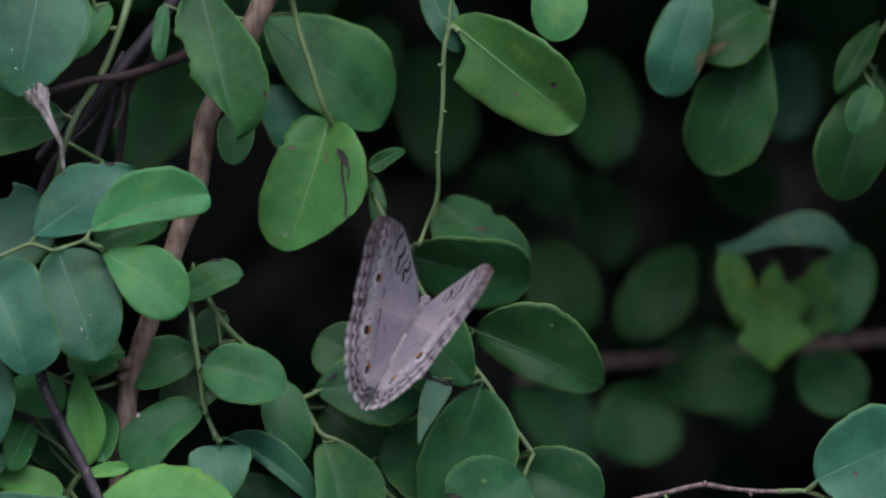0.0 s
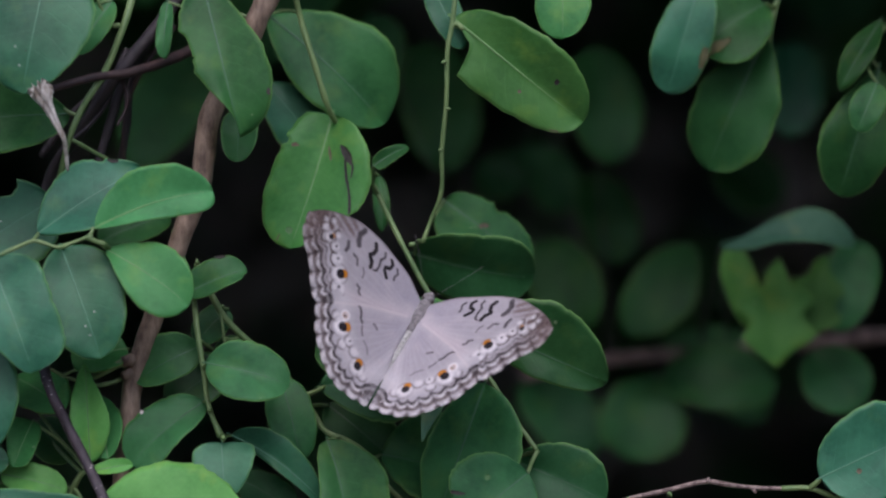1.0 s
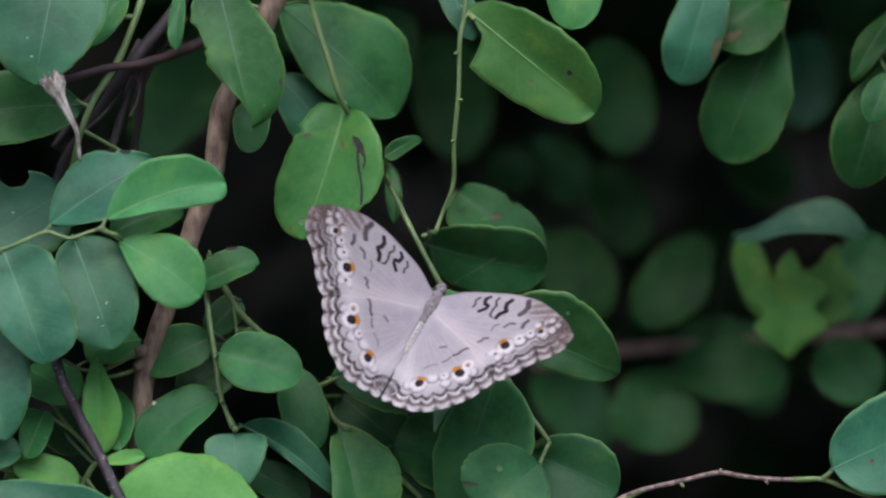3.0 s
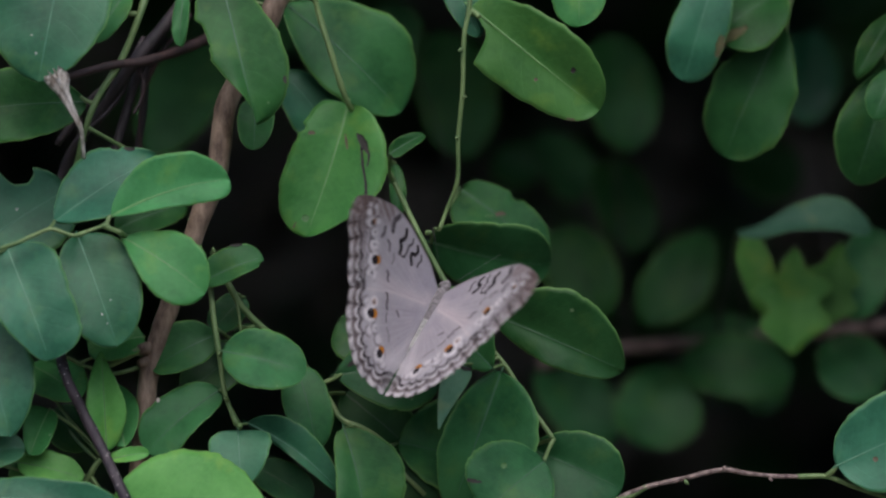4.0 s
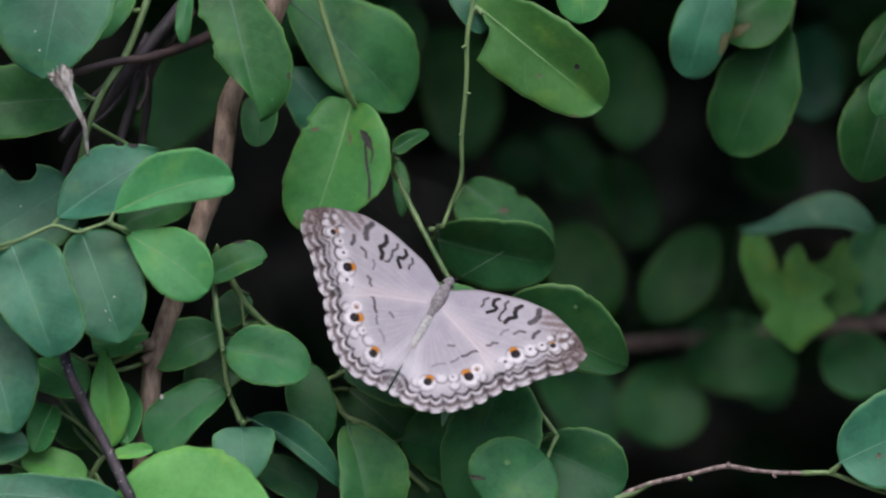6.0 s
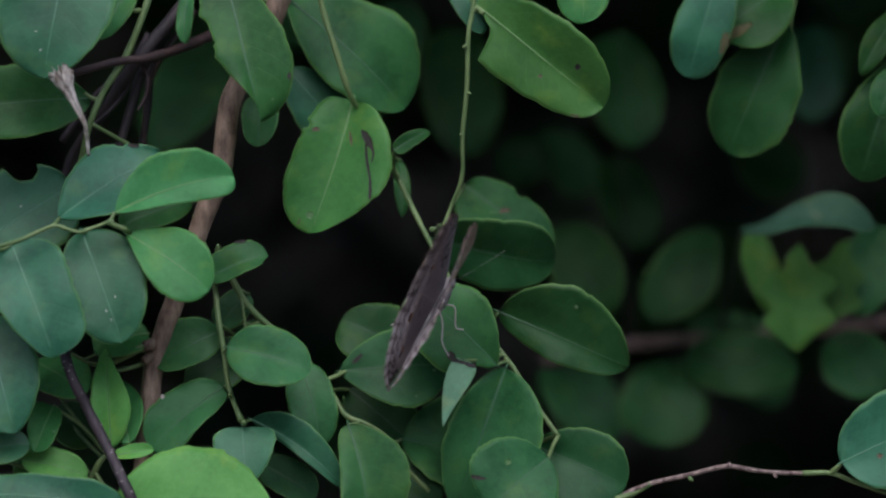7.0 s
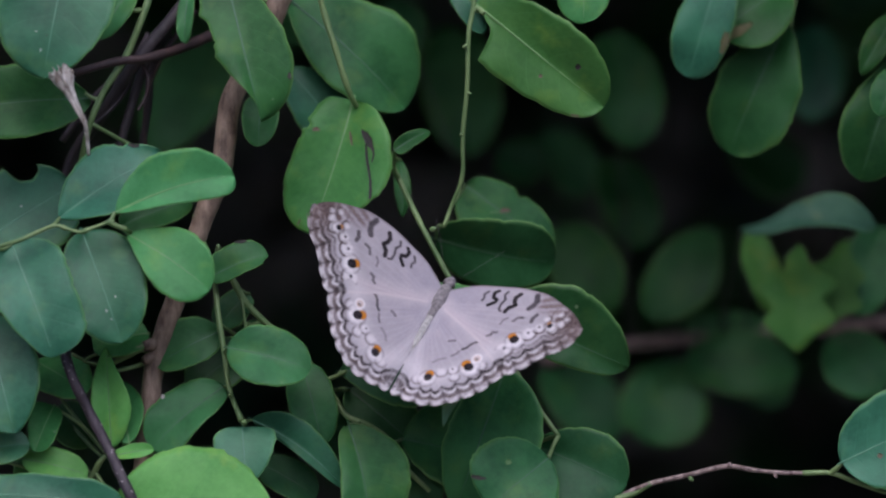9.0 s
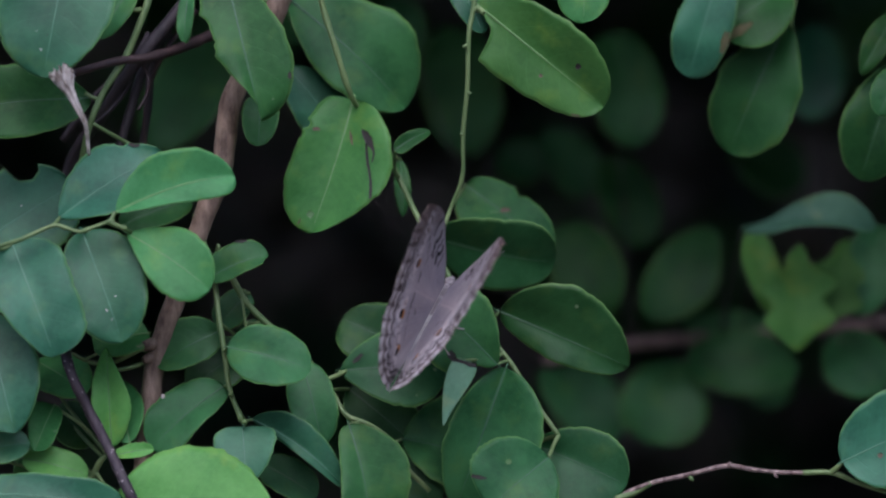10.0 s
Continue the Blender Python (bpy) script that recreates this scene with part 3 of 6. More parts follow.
dead_twig = twig('dead_twig', [(-0.04621, 0.02600, 0.84527), (-0.05281, 0.01600, 0.84176), (-0.05998, 0.00800, 0.83918), (-0.06554, 0.00400, 0.83835), (-0.07106, 0.00000, 0.83685), (-0.07633, -0.00200, 0.83518)],
    0.00117, 0.00070, MAROON_BARK, 'short reddish brown dead twig', 'twig', '', sides=10, swell=(), rough=0.08)


def dried_flower(cup, waist, foot):
    """A withered papery calyx: ribbed cup with a torn lip, narrowing to a thin stalk."""
    cup, waist, foot = Vector(cup), Vector(waist), Vector(foot)
    root = new("dried_flower")
    root.location = foot
    tagged(root, "withered pale papery flower on a thin dry stalk", "dried flower")
    axis = (cup - waist).normalized()
    side = axis.orthogonal().normalized()
    up = axis.cross(side)
    length = (cup - waist).length
    verts, faces = [], []
    prof = [(0.0, 0.0004), (0.2, 0.0005), (0.45, 0.00065), (0.65, 0.0009), (0.8, 0.0014), (0.92, 0.0018), (1.0, 0.0015), (1.06, 0.0019), (0.95, 0.0011), (0.85, 0.0006)]
    sides = 28
    for i, (h, r) in enumerate(prof):
        for k in range(sides):
            a = 2 * math.pi * k / sides
            rr = r * (1 + 0.3 * math.sin(a * 6 + i * 0.15) + 0.25 * (h > 0.6) * noise.noise(Vector((math.cos(a) * 2, math.sin(a) * 2, i * 0.7))))
            hh = h * length + 0.0016 * (h > 0.9) * noise.noise(Vector((math.cos(a) * 3, math.sin(a) * 3, 5.0)))
            verts.append(waist + axis * hh + (side * math.cos(a) + up * math.sin(a)) * rr)
    for i in range(len(prof) - 1):
        for k in range(sides):
            a, b = i * sides + k, i * sides + (k + 1) % sides
            faces.append((a, b, b + sides, a + sides))
    under(new("calyx", mesh_from("calyx", verts, faces, [DRY])), root)
    rng = random.Random(4)
    for k in range(6):
        a = 2 * math.pi * (k + 0.3 * rng.random()) / 6
        out = side * math.cos(a) + up * math.sin(a)
        cross = axis.cross(out)
        reach, drop, wide = rng.uniform(0.0006, 0.0014), rng.uniform(0.0006, 0.0024), rng.uniform(0.0005, 0.0008)
        strip, quads = [], []
        for i in range(8):
            t = i / 7
            c = waist + axis * (length * 0.9 + 0.0012 * math.sin(min(1.0, t * 1.6) * 1.7) - drop * max(0.0, t - 0.35) ** 1.2) + out * (0.0012 + reach * math.sin(t * 1.9))
            w = wide * (1 - 0.75 * t ** 2) * (1 + 0.3 * rng.uniform(-1, 1))
            for q in (-1, -0.4, 0.4, 1):
                strip.append(c + cross * (w * q) + out * (0.00025 * (q * q - 0.5) + 0.00012 * rng.uniform(-1, 1)))
        flat = len(strip)
        strip += [p - out * 0.00012 for p in strip]
        for i in range(7):
            for q in range(3):
                b = i * 4 + q
                quads += [(b, b + 1, b + 5, b + 4), (b + flat, b + 4 + flat, b + 5 + flat, b + 1 + flat)]
        under(new("sepal", mesh_from("sepal", strip, quads, [DRY])), root)
    stem(root, [foot, foot.lerp(waist, 0.5) + Vector((0.0001, 0, 0)), waist, waist.lerp(cup, 0.3)], 0.0003, 0.0005, DRY, "stalk")


dried_flower((-0.07673, -0.01700, 0.83520), (-0.07193, -0.01400, 0.82530), (-0.07144, -0.00900, 0.81891))

woody = twig('woody_stem', [(-0.02593, 0.01000, 0.86494), (-0.03287, 0.01000, 0.85197), (-0.03542, 0.01000, 0.84619), (-0.04074, 0.01000, 0.83600), (-0.04372, 0.00900, 0.82903), (-0.04530, 0.00800, 0.81629), (-0.04988, 0.00700, 0.80416), (-0.05510, 0.00500, 0.78859), (-0.05874, 0.00400, 0.77593), (-0.06012, 0.00400, 0.76499), (-0.06230, 0.00600, 0.74820), (-0.06413, 0.01000, 0.72835)],
    0.00243, 0.00185, BROWN_BARK, 'smooth greyish brown woody stem with knots', 'stem', '', sides=14, swell=(), rough=0.08)
stem(woody, [(-0.05949, 0.00500, 0.78028), (-0.06188, 0.00200, 0.77964), (-0.06441, 0.00200, 0.77826), (-0.06688, 0.00300, 0.77698)], 0.00095, 0.0006, GREEN_STEM, swell=((0.15, 1.35),))
stem(woody, [(-0.06019, 0.00500, 0.77706), (-0.06319, 0.00300, 0.77594), (-0.06665, 0.00300, 0.77537), (-0.07091, 0.00300, 0.77652), (-0.07298, 0.00300, 0.77721), (-0.07556, 0.00200, 0.77872)], 0.0005, 0.00038, GREEN_STEM)
stem(woody, [(-0.07309, 0.00300, 0.77732), (-0.07160, 0.00300, 0.77813), (-0.06981, 0.00400, 0.77869)], 0.00034, 0.00028, GREEN_STEM)
stem(woody, [(-0.05816, 0.00600, 0.77819), (-0.05974, 0.00300, 0.77778), (-0.06097, 0.00220, 0.77722)], 0.0017, 0.0009, BROWN_BARK, 'knot', 12)
stem(woody, [(-0.05770, 0.00600, 0.78015), (-0.05939, 0.00300, 0.78032), (-0.06097, 0.00220, 0.78010)], 0.0017, 0.0011, BROWN_BARK, 'knot', 12)
bud(woody, (-0.04581, 0.00300, 0.80035), 0.00045, GREEN_STEM, (-0.1, -0.3, 1))
stem(woody, [(-0.03368, 0.01000, 0.85013), (-0.04088, 0.00818, 0.85260), (-0.04478, 0.00215, 0.85792)], 0.00045, 0.0003, GREEN_STEM, 'petiole', 6)
torn = leaf(woody, (-0.04478, 0.00215, 0.85792), (-0.03681, -0.00815, 0.82601), 0.01531, 'green', roll=-9.1, fold=0.38, bites=((0.42, -1, 0.1, 0.22), (0.53, -1, 0.05, 0.14)), widest=0.55, bend=0.09, left=(0.94, 1.06, 1.52), right=(1.25, 0.94, 0.18), side_bend=-0.009, power=1.76)
stain(torn, [(-0.03092, 0.83562), (-0.03104, 0.83482), (-0.03069, 0.83424)], [0.00057, 0.00080, 0.00034], SCAR)
stem(woody, [(-0.03479, 0.01000, 0.84763), (-0.04120, 0.01065, 0.84988), (-0.05204, 0.00790, 0.85368)], 0.00045, 0.0003, GREEN_STEM, 'petiole', 6)
leaf(woody, (-0.05204, 0.00790, 0.85368), (-0.05270, 0.00410, 0.84204), 0.00355, 'green', roll=10.9, fold=0.32, bend=0.09, left=(0.98, 0.98, 1.0), right=(1.02, 1.02, 1.03), power=2.26, widest=0.5)
stem(woody, [(-0.04089, 0.00995, 0.83565), (-0.03964, 0.00955, 0.83510), (-0.03735, 0.00842, 0.83097)], 0.00045, 0.0003, GREEN_STEM, 'petiole', 6)
leaf(woody, (-0.03735, 0.00842, 0.83097), (-0.03771, 0.00358, 0.82092), 0.00752, 'green', roll=-1.8, fold=0.48, bend=0.09, left=(1.07, 1.06, 0.98), right=(1.04, 0.94, 0.99), power=2.3, widest=0.48)

twig_c = twig('leafy_twig', [(-0.02810, 0.00400, 0.86577), (-0.02528, 0.01200, 0.85171), (-0.02226, 0.01200, 0.84162), (-0.01905, 0.01400, 0.83170), (-0.01565, 0.02100, 0.82640), (-0.01074, 0.02000, 0.81762), (-0.00487, 0.01300, 0.80569), (0.00127, 0.01100, 0.79409), (0.00625, 0.01000, 0.78623), (0.01133, 0.00900, 0.77976), (0.01432, 0.00700, 0.77587), (0.01915, 0.00600, 0.76804), (0.02352, 0.00500, 0.76184)],
    0.00064, 0.00046, GREEN_STEM, 'pale green twig arching down with broad rounded leaves', 'twig', 'leafy twigs of the shrub', sides=10, swell=(), rough=0.1)
scarred = leaf(twig_c, (-0.01861, 0.01764, 0.83054), (-0.02718, 0.01236, 0.80318), 0.02108, 'yellow', roll=14.0, fold=0.5, widest=0.33, bend=0.03, bites=((0.27, -1, 0.035, 0.12),), left=(0.86, 1.16, 0.8), right=(0.67, 0.84, 0.94), side_bend=0.021, power=2.66)
stain(scarred, [(-0.01674, 0.82453), (-0.01593, 0.82337), (-0.01523, 0.82197), (-0.01442, 0.82034)], [0.00035, 0.00151, 0.00174, 0.00047], SCAR)
stain(scarred, [(-0.01581, 0.82151), (-0.01558, 0.81814), (-0.01500, 0.81465), (-0.01488, 0.81232), (-0.01500, 0.81023)], [0.00047, 0.00058, 0.00047, 0.00070, 0.00047], SCAR)
stain(scarred, [(-0.01442, 0.82081), (-0.01430, 0.81930), (-0.01465, 0.81755)], [0.00047, 0.00047, 0.00023], SCAR)
stain(scarred, [(-0.01918, 0.82430), (-0.01895, 0.82279), (-0.01872, 0.82127)], [0.00023, 0.00058, 0.00023], BLEMISH, 'blemish')
stain(scarred, [(-0.02685, 0.82453), (-0.02604, 0.82465), (-0.02534, 0.82441)], [0.00058, 0.00081, 0.00023], BLEMISH, 'blemish')
stain(scarred, [(-0.02732, 0.80709)], [0.00163], YELLOW_SPOT, 'pale_spot')
stain(scarred, [(-0.02988, 0.80500), (-0.02930, 0.80616)], [0.00035, 0.00023], BLEMISH, 'blemish')
stem(twig_c, [(-0.01587, 0.02054, 0.82674), (-0.01848, 0.02343, 0.82750), (-0.02285, 0.02465, 0.82598)], 0.00045, 0.0003, GREEN_STEM, 'petiole', 6)
leaf(twig_c, (-0.02285, 0.02465, 0.82598), (-0.03255, 0.02535, 0.83727), 0.01205, 'blue', roll=21.3, fold=0.32, bend=0.09, left=(1.21, 1.01, 1.02), right=(1.2, 0.99, 0.78), power=2.24, widest=0.43)
stem(twig_c, [(-0.02528, 0.01200, 0.85171), (-0.02811, 0.02023, 0.85241), (-0.03213, 0.02500, 0.85183)], 0.00045, 0.0003, GREEN_STEM, 'petiole', 6)
leaf(twig_c, (-0.03213, 0.02500, 0.85183), (-0.00784, 0.02500, 0.82909), 0.02043, 'green', roll=-16.7, fold=0.3, bend=0.09, left=(1.01, 1.16, 1.23), right=(0.77, 0.84, 0.83), side_bend=0.008, power=1.84, widest=0.56)
stem(twig_c, [(-0.00924, 0.01821, 0.81457), (-0.01006, 0.01491, 0.81642), (-0.00992, 0.00915, 0.82021)], 0.00045, 0.0003, GREEN_STEM, 'petiole', 6)
leaf(twig_c, (-0.00992, 0.00915, 0.82021), (-0.00295, 0.01085, 0.82419), 0.00334, 'deep', roll=-20.7, fold=0.75, bend=0.09, left=(1.01, 0.93, 0.88), right=(1.33, 1.07, 1.13), power=2.52, widest=0.44)
stem(twig_c, [(-0.01215, 0.02029, 0.82014), (-0.01136, 0.02532, 0.81979), (-0.00899, 0.02838, 0.81847)], 0.00045, 0.0003, GREEN_STEM, 'petiole', 6)
leaf(twig_c, (-0.00899, 0.02838, 0.81847), (-0.00831, 0.02362, 0.80664), 0.00344, 'green', roll=-3.7, fold=0.64, bend=0.09, left=(1.0, 1.04, 1.0), right=(0.97, 0.96, 0.92), side_bend=0.006, power=1.85, widest=0.5)
stem(twig_c, [(0.00810, 0.00964, 0.78387), (0.00983, 0.00986, 0.78511), (0.01146, 0.00900, 0.78710)], 0.00045, 0.0003, GREEN_STEM, 'petiole', 6)
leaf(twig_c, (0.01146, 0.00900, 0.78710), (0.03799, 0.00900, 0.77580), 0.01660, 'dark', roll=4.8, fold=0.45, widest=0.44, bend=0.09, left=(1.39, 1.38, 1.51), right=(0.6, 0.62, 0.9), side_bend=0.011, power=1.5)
stem(twig_c, [(0.01345, 0.00758, 0.77699), (0.01237, 0.00637, 0.77687), (0.01100, 0.00419, 0.77637)], 0.00045, 0.0003, GREEN_STEM, 'petiole', 6)
leaf(twig_c, (0.01100, 0.00419, 0.77637), (-0.00589, 0.00581, 0.79182), 0.01785, 'green', roll=17.0, fold=0.35, bites=((0.08, 1, 0.14, 0.5),), bend=0.09, left=(1.12, 1.11, 1.22), right=(0.61, 0.89, 0.67), power=2.26, widest=0.54)
leaf(twig_c, (0.01276, 0.00700, 0.77562), (0.00278, 0.00700, 0.74707), 0.01905, 'green', roll=10.0, fold=0.7, bend=0.09, left=(1.39, 1.28, 1.17), right=(0.64, 0.72, 0.64), side_bend=0.011, power=2.04, widest=0.5)
stem(twig_c, [(0.01233, 0.00833, 0.77846), (0.00869, 0.00541, 0.77741), (0.00452, -0.00023, 0.77731)], 0.00045, 0.0003, GREEN_STEM, 'petiole', 6)
pale_leaf = leaf(twig_c, (0.00452, -0.00023, 0.77731), (0.00010, -0.00577, 0.76417), 0.00428, 'pale', roll=8.2, fold=0.12, power=2.36, widest=0.3, bend=0.02, rib=False, left=(1.37, 0.94, 0.4), right=(1.27, 1.06, 0.63), side_bend=-0.012)
stain(pale_leaf, [(0.00115, 0.77904), (0.00183, 0.77812), (0.00252, 0.77721)], [0.00114, 0.00183, 0.00069], SCAR)
stain(pale_leaf, [(0.00252, 0.77744), (0.00435, 0.77686), (0.00573, 0.77641), (0.00676, 0.77629)], [0.00069, 0.00057, 0.00103, 0.00092], SCAR)
stem(twig_c, [(0.02352, 0.00500, 0.76184), (0.02247, 0.00302, 0.76000), (0.02142, -0.00096, 0.75755)], 0.0005, 0.0004, GREEN_STEM, 'petiole', 6)
slit = leaf(twig_c, (0.02142, -0.00096, 0.75755), (0.00949, -0.00704, 0.74780), 0.01887, 'green', roll=11.3, fold=0.4, bend=0.09, left=(0.85, 0.95, 0.95), right=(1.14, 1.05, 1.23), power=2.23, widest=0.57)
stain(slit, [(0.00572, 0.75411), (0.00710, 0.75377), (0.00870, 0.75365)], [0.00069, 0.00080, 0.00034], SCAR)
stain(slit, [(0.01327, 0.75686)], [0.00126], YELLOW_SPOT, 'pale_spot')
stem(twig_c, [(0.02352, 0.00500, 0.76184), (0.02112, 0.00824, 0.76112), (0.01871, 0.00949, 0.75980)], 0.0005, 0.0004, GREEN_STEM, 'petiole', 6)
leaf(twig_c, (0.01871, 0.00949, 0.75980), (0.03748, 0.00651, 0.75169), 0.01704, 'dark', roll=-9.0, fold=0.6, bend=0.09, left=(0.81, 0.91, 0.86), right=(1.1, 1.09, 1.18), power=2.14, widest=0.57)

twig_s = twig('leafy_twig', [(0.00756, -0.00200, 0.86315), (0.00619, -0.00200, 0.84962), (0.00516, -0.00200, 0.84344), (0.00493, -0.00100, 0.83338), (0.00402, 0.00100, 0.82309), (0.00391, 0.00300, 0.81485), (0.00184, 0.00500, 0.80911), (0.00023, 0.00500, 0.80473)],
    0.00050, 0.00042, GREEN_STEM, 'slender green twig hanging straight with small buds', 'twig', 'leafy twigs of the shrub', sides=10, swell=(), rough=0.08)
stem(twig_s, [(0.00573, -0.00200, 0.84802), (0.00699, -0.00200, 0.84882), (0.00824, -0.00300, 0.84775)], 0.00057, 0.00046, GREEN_STEM)
bud(twig_s, (0.00452, -0.00260, 0.84111), 0.00042, GREEN_STEM, (-1, -0.3, -0.4))
bud(twig_s, (0.00525, -0.00140, 0.83163), 0.00036, GREEN_STEM, (1, -0.3, -0.2))
bud(twig_s, (0.00385, 0.00040, 0.82330), 0.00036, GREEN_STEM, (-1, -0.3, 0))
bud(twig_s, (-0.00219, 0.00300, 0.80403), 0.00057, GREEN_STEM, (1, -0.5, 0.3))
stem(twig_s, [(0.00699, -0.00200, 0.84882), (0.00702, 0.00479, 0.84843), (0.00653, 0.00896, 0.85025)], 0.00045, 0.0003, GREEN_STEM, 'petiole', 6)
bitten = leaf(twig_s, (0.00653, 0.00896, 0.85025), (0.03289, 0.00704, 0.82906), 0.01802, 'yellow', roll=7.6, fold=0.5, widest=0.51, bites=((0.1, -1, 0.12, 0.85),), bend=0.09, left=(0.91, 1.03, 1.04), right=(1.13, 0.97, 0.91), side_bend=0.005, power=2.14)
stain(bitten, [(0.02751, 0.83710)], [0.00116], SCAR)
stain(bitten, [(0.01988, 0.83525)], [0.00081], BLEMISH, 'blemish')
stain(bitten, [(0.02612, 0.82739), (0.02774, 0.82705)], [0.00035, 0.00035], BLEMISH, 'blemish')
stem(twig_s, [(0.00184, 0.00500, 0.80911), (0.00279, 0.01416, 0.81030), (0.00464, 0.03400, 0.81333)], 0.00045, 0.0003, GREEN_STEM, 'petiole', 6)
blemished = leaf(twig_s, (0.00464, 0.03400, 0.81333), (0.02238, 0.03200, 0.79907), 0.01522, 'green', roll=-21.9, bites=((0.44, 1, 0.05, 0.16),), fold=0.38, bend=0.09, left=(0.78, 0.81, 0.83), right=(1.32, 1.19, 1.19), side_bend=-0.01, power=2.07, widest=0.49)
stain(blemished, [(0.01189, 0.80781), (0.01294, 0.80816), (0.01398, 0.80792)], [0.00070, 0.00105, 0.00058], BLEMISH, 'blemish')
stain(blemished, [(0.00979, 0.80758), (0.01142, 0.80769)], [0.00035, 0.00035], YELLOW_SPOT, 'pale_spot')
stem(twig_s, [(0.00023, 0.00500, 0.80473), (-0.00105, 0.01400, 0.80453), (-0.00152, 0.02200, 0.80210)], 0.00045, 0.0003, GREEN_STEM, 'petiole', 6)
# turned down and shaded by its neighbours; the dark tone carries that shade
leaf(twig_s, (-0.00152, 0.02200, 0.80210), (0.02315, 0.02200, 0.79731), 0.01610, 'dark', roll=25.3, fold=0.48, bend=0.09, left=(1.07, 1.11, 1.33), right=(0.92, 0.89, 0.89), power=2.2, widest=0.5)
stem(twig_s, [(0.00756, -0.00200, 0.86315), (0.01885, 0.00526, 0.86125), (0.02887, 0.00670, 0.86129)], 0.00045, 0.0003, GREEN_STEM, 'petiole', 6)
leaf(twig_s, (0.02887, 0.00670, 0.86129), (0.02857, 0.00130, 0.84586), 0.01143, 'fresh', roll=1.8, fold=0.32, bend=0.09, left=(0.99, 0.99, 0.98), right=(1.01, 1.01, 1.02), power=2.25, widest=0.5)
stem(twig_s, [(0.00700, -0.00200, 0.85757), (0.00385, 0.00846, 0.85718), (0.00136, 0.01464, 0.85827)], 0.00045, 0.0003, GREEN_STEM, 'petiole', 6)
leaf(twig_s, (0.00136, 0.01464, 0.85827), (0.00809, 0.00936, 0.84412), 0.00677, 'blue', roll=-9.9, fold=0.32, bend=0.09, left=(1.0, 1.0, 1.0), right=(0.97, 1.0, 0.99), power=2.16, widest=0.51)

twig_r = twig('leafy_twig', [(0.07819, 0.04600, 0.87164), (0.07557, 0.04200, 0.85953), (0.07331, 0.04000, 0.84994), (0.07283, 0.04000, 0.84472)],
    0.00072, 0.00048, GREEN_STEM, 'short twig with drooping blemished leaves', 'twig', 'leafy twigs of the shrub', sides=10, swell=(), rough=0.08)
stem(twig_r, [(0.07492, 0.04143, 0.85678), (0.06641, 0.03945, 0.85890), (0.05857, 0.03267, 0.86044)], 0.00045, 0.0003, GREEN_STEM, 'petiole', 6)
edge_scorched = leaf(twig_r, (0.05857, 0.03267, 0.86044), (0.05125, 0.03133, 0.83579), 0.01177, 'blue', roll=5.1, fold=0.32, bend=0.09, left=(1.05, 1.03, 1.14), right=(0.9, 0.97, 1.07), power=2.13, widest=0.56)
stain(edge_scorched, [(0.05920, 0.84507), (0.05861, 0.84307), (0.05790, 0.84072)], [0.0012, 0.0018, 0.0008], SCORCH, 'scorch')
stem(twig_r, [(0.07422, 0.04081, 0.85383), (0.07383, 0.03978, 0.85409), (0.07172, 0.03803, 0.85468)], 0.00045, 0.0003, GREEN_STEM, 'petiole', 6)
browned = leaf(twig_r, (0.07172, 0.03803, 0.85468), (0.05776, 0.03397, 0.84508), 0.01839, 'green', roll=20.2, fold=0.48, bend=0.09, left=(0.94, 1.0, 1.05), right=(1.0, 1.0, 1.0), power=2.18, widest=0.52)
stain(browned, [(0.05856, 0.84357), (0.05998, 0.84499), (0.06187, 0.84569), (0.06447, 0.84711)], [0.0017, 0.0026, 0.0022, 0.0008], SCORCH, 'scorch')
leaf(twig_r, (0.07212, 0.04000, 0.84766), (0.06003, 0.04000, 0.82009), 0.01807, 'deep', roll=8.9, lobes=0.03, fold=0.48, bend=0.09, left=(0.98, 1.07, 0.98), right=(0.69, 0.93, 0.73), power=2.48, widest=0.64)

twig_e = twig('leafy_twig', [(0.10475, 0.05000, 0.86708), (0.09949, 0.04400, 0.85248), (0.09442, 0.04000, 0.84697), (0.09261, 0.03800, 0.84489)],
    0.00048, 0.00036, GREEN_STEM, 'twig with dull green leaves, shade put into their colour', 'twig', 'leafy twigs of the shrub', sides=10, swell=(), rough=0.08)
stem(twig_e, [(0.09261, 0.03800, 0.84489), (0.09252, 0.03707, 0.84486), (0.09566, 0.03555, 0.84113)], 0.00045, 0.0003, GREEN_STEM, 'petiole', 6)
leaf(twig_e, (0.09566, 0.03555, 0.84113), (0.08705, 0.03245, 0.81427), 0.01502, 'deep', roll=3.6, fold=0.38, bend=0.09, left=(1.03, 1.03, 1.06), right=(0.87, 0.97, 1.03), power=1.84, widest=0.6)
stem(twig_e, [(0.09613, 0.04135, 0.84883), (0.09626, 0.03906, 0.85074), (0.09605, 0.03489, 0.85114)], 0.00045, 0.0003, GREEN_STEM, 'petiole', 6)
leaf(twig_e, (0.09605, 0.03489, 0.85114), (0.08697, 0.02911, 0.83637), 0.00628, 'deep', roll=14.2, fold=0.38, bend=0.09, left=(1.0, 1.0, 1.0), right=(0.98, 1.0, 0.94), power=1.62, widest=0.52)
stem(twig_e, [(0.09261, 0.03800, 0.84489), (0.09325, 0.03046, 0.84027), (0.09389, 0.01773, 0.83739)], 0.00045, 0.0003, GREEN_STEM, 'petiole', 6)
leaf(twig_e, (0.09389, 0.01773, 0.83739), (0.08968, 0.01427, 0.82741), 0.00707, 'green', roll=9.3, fold=0.32, bend=0.09)

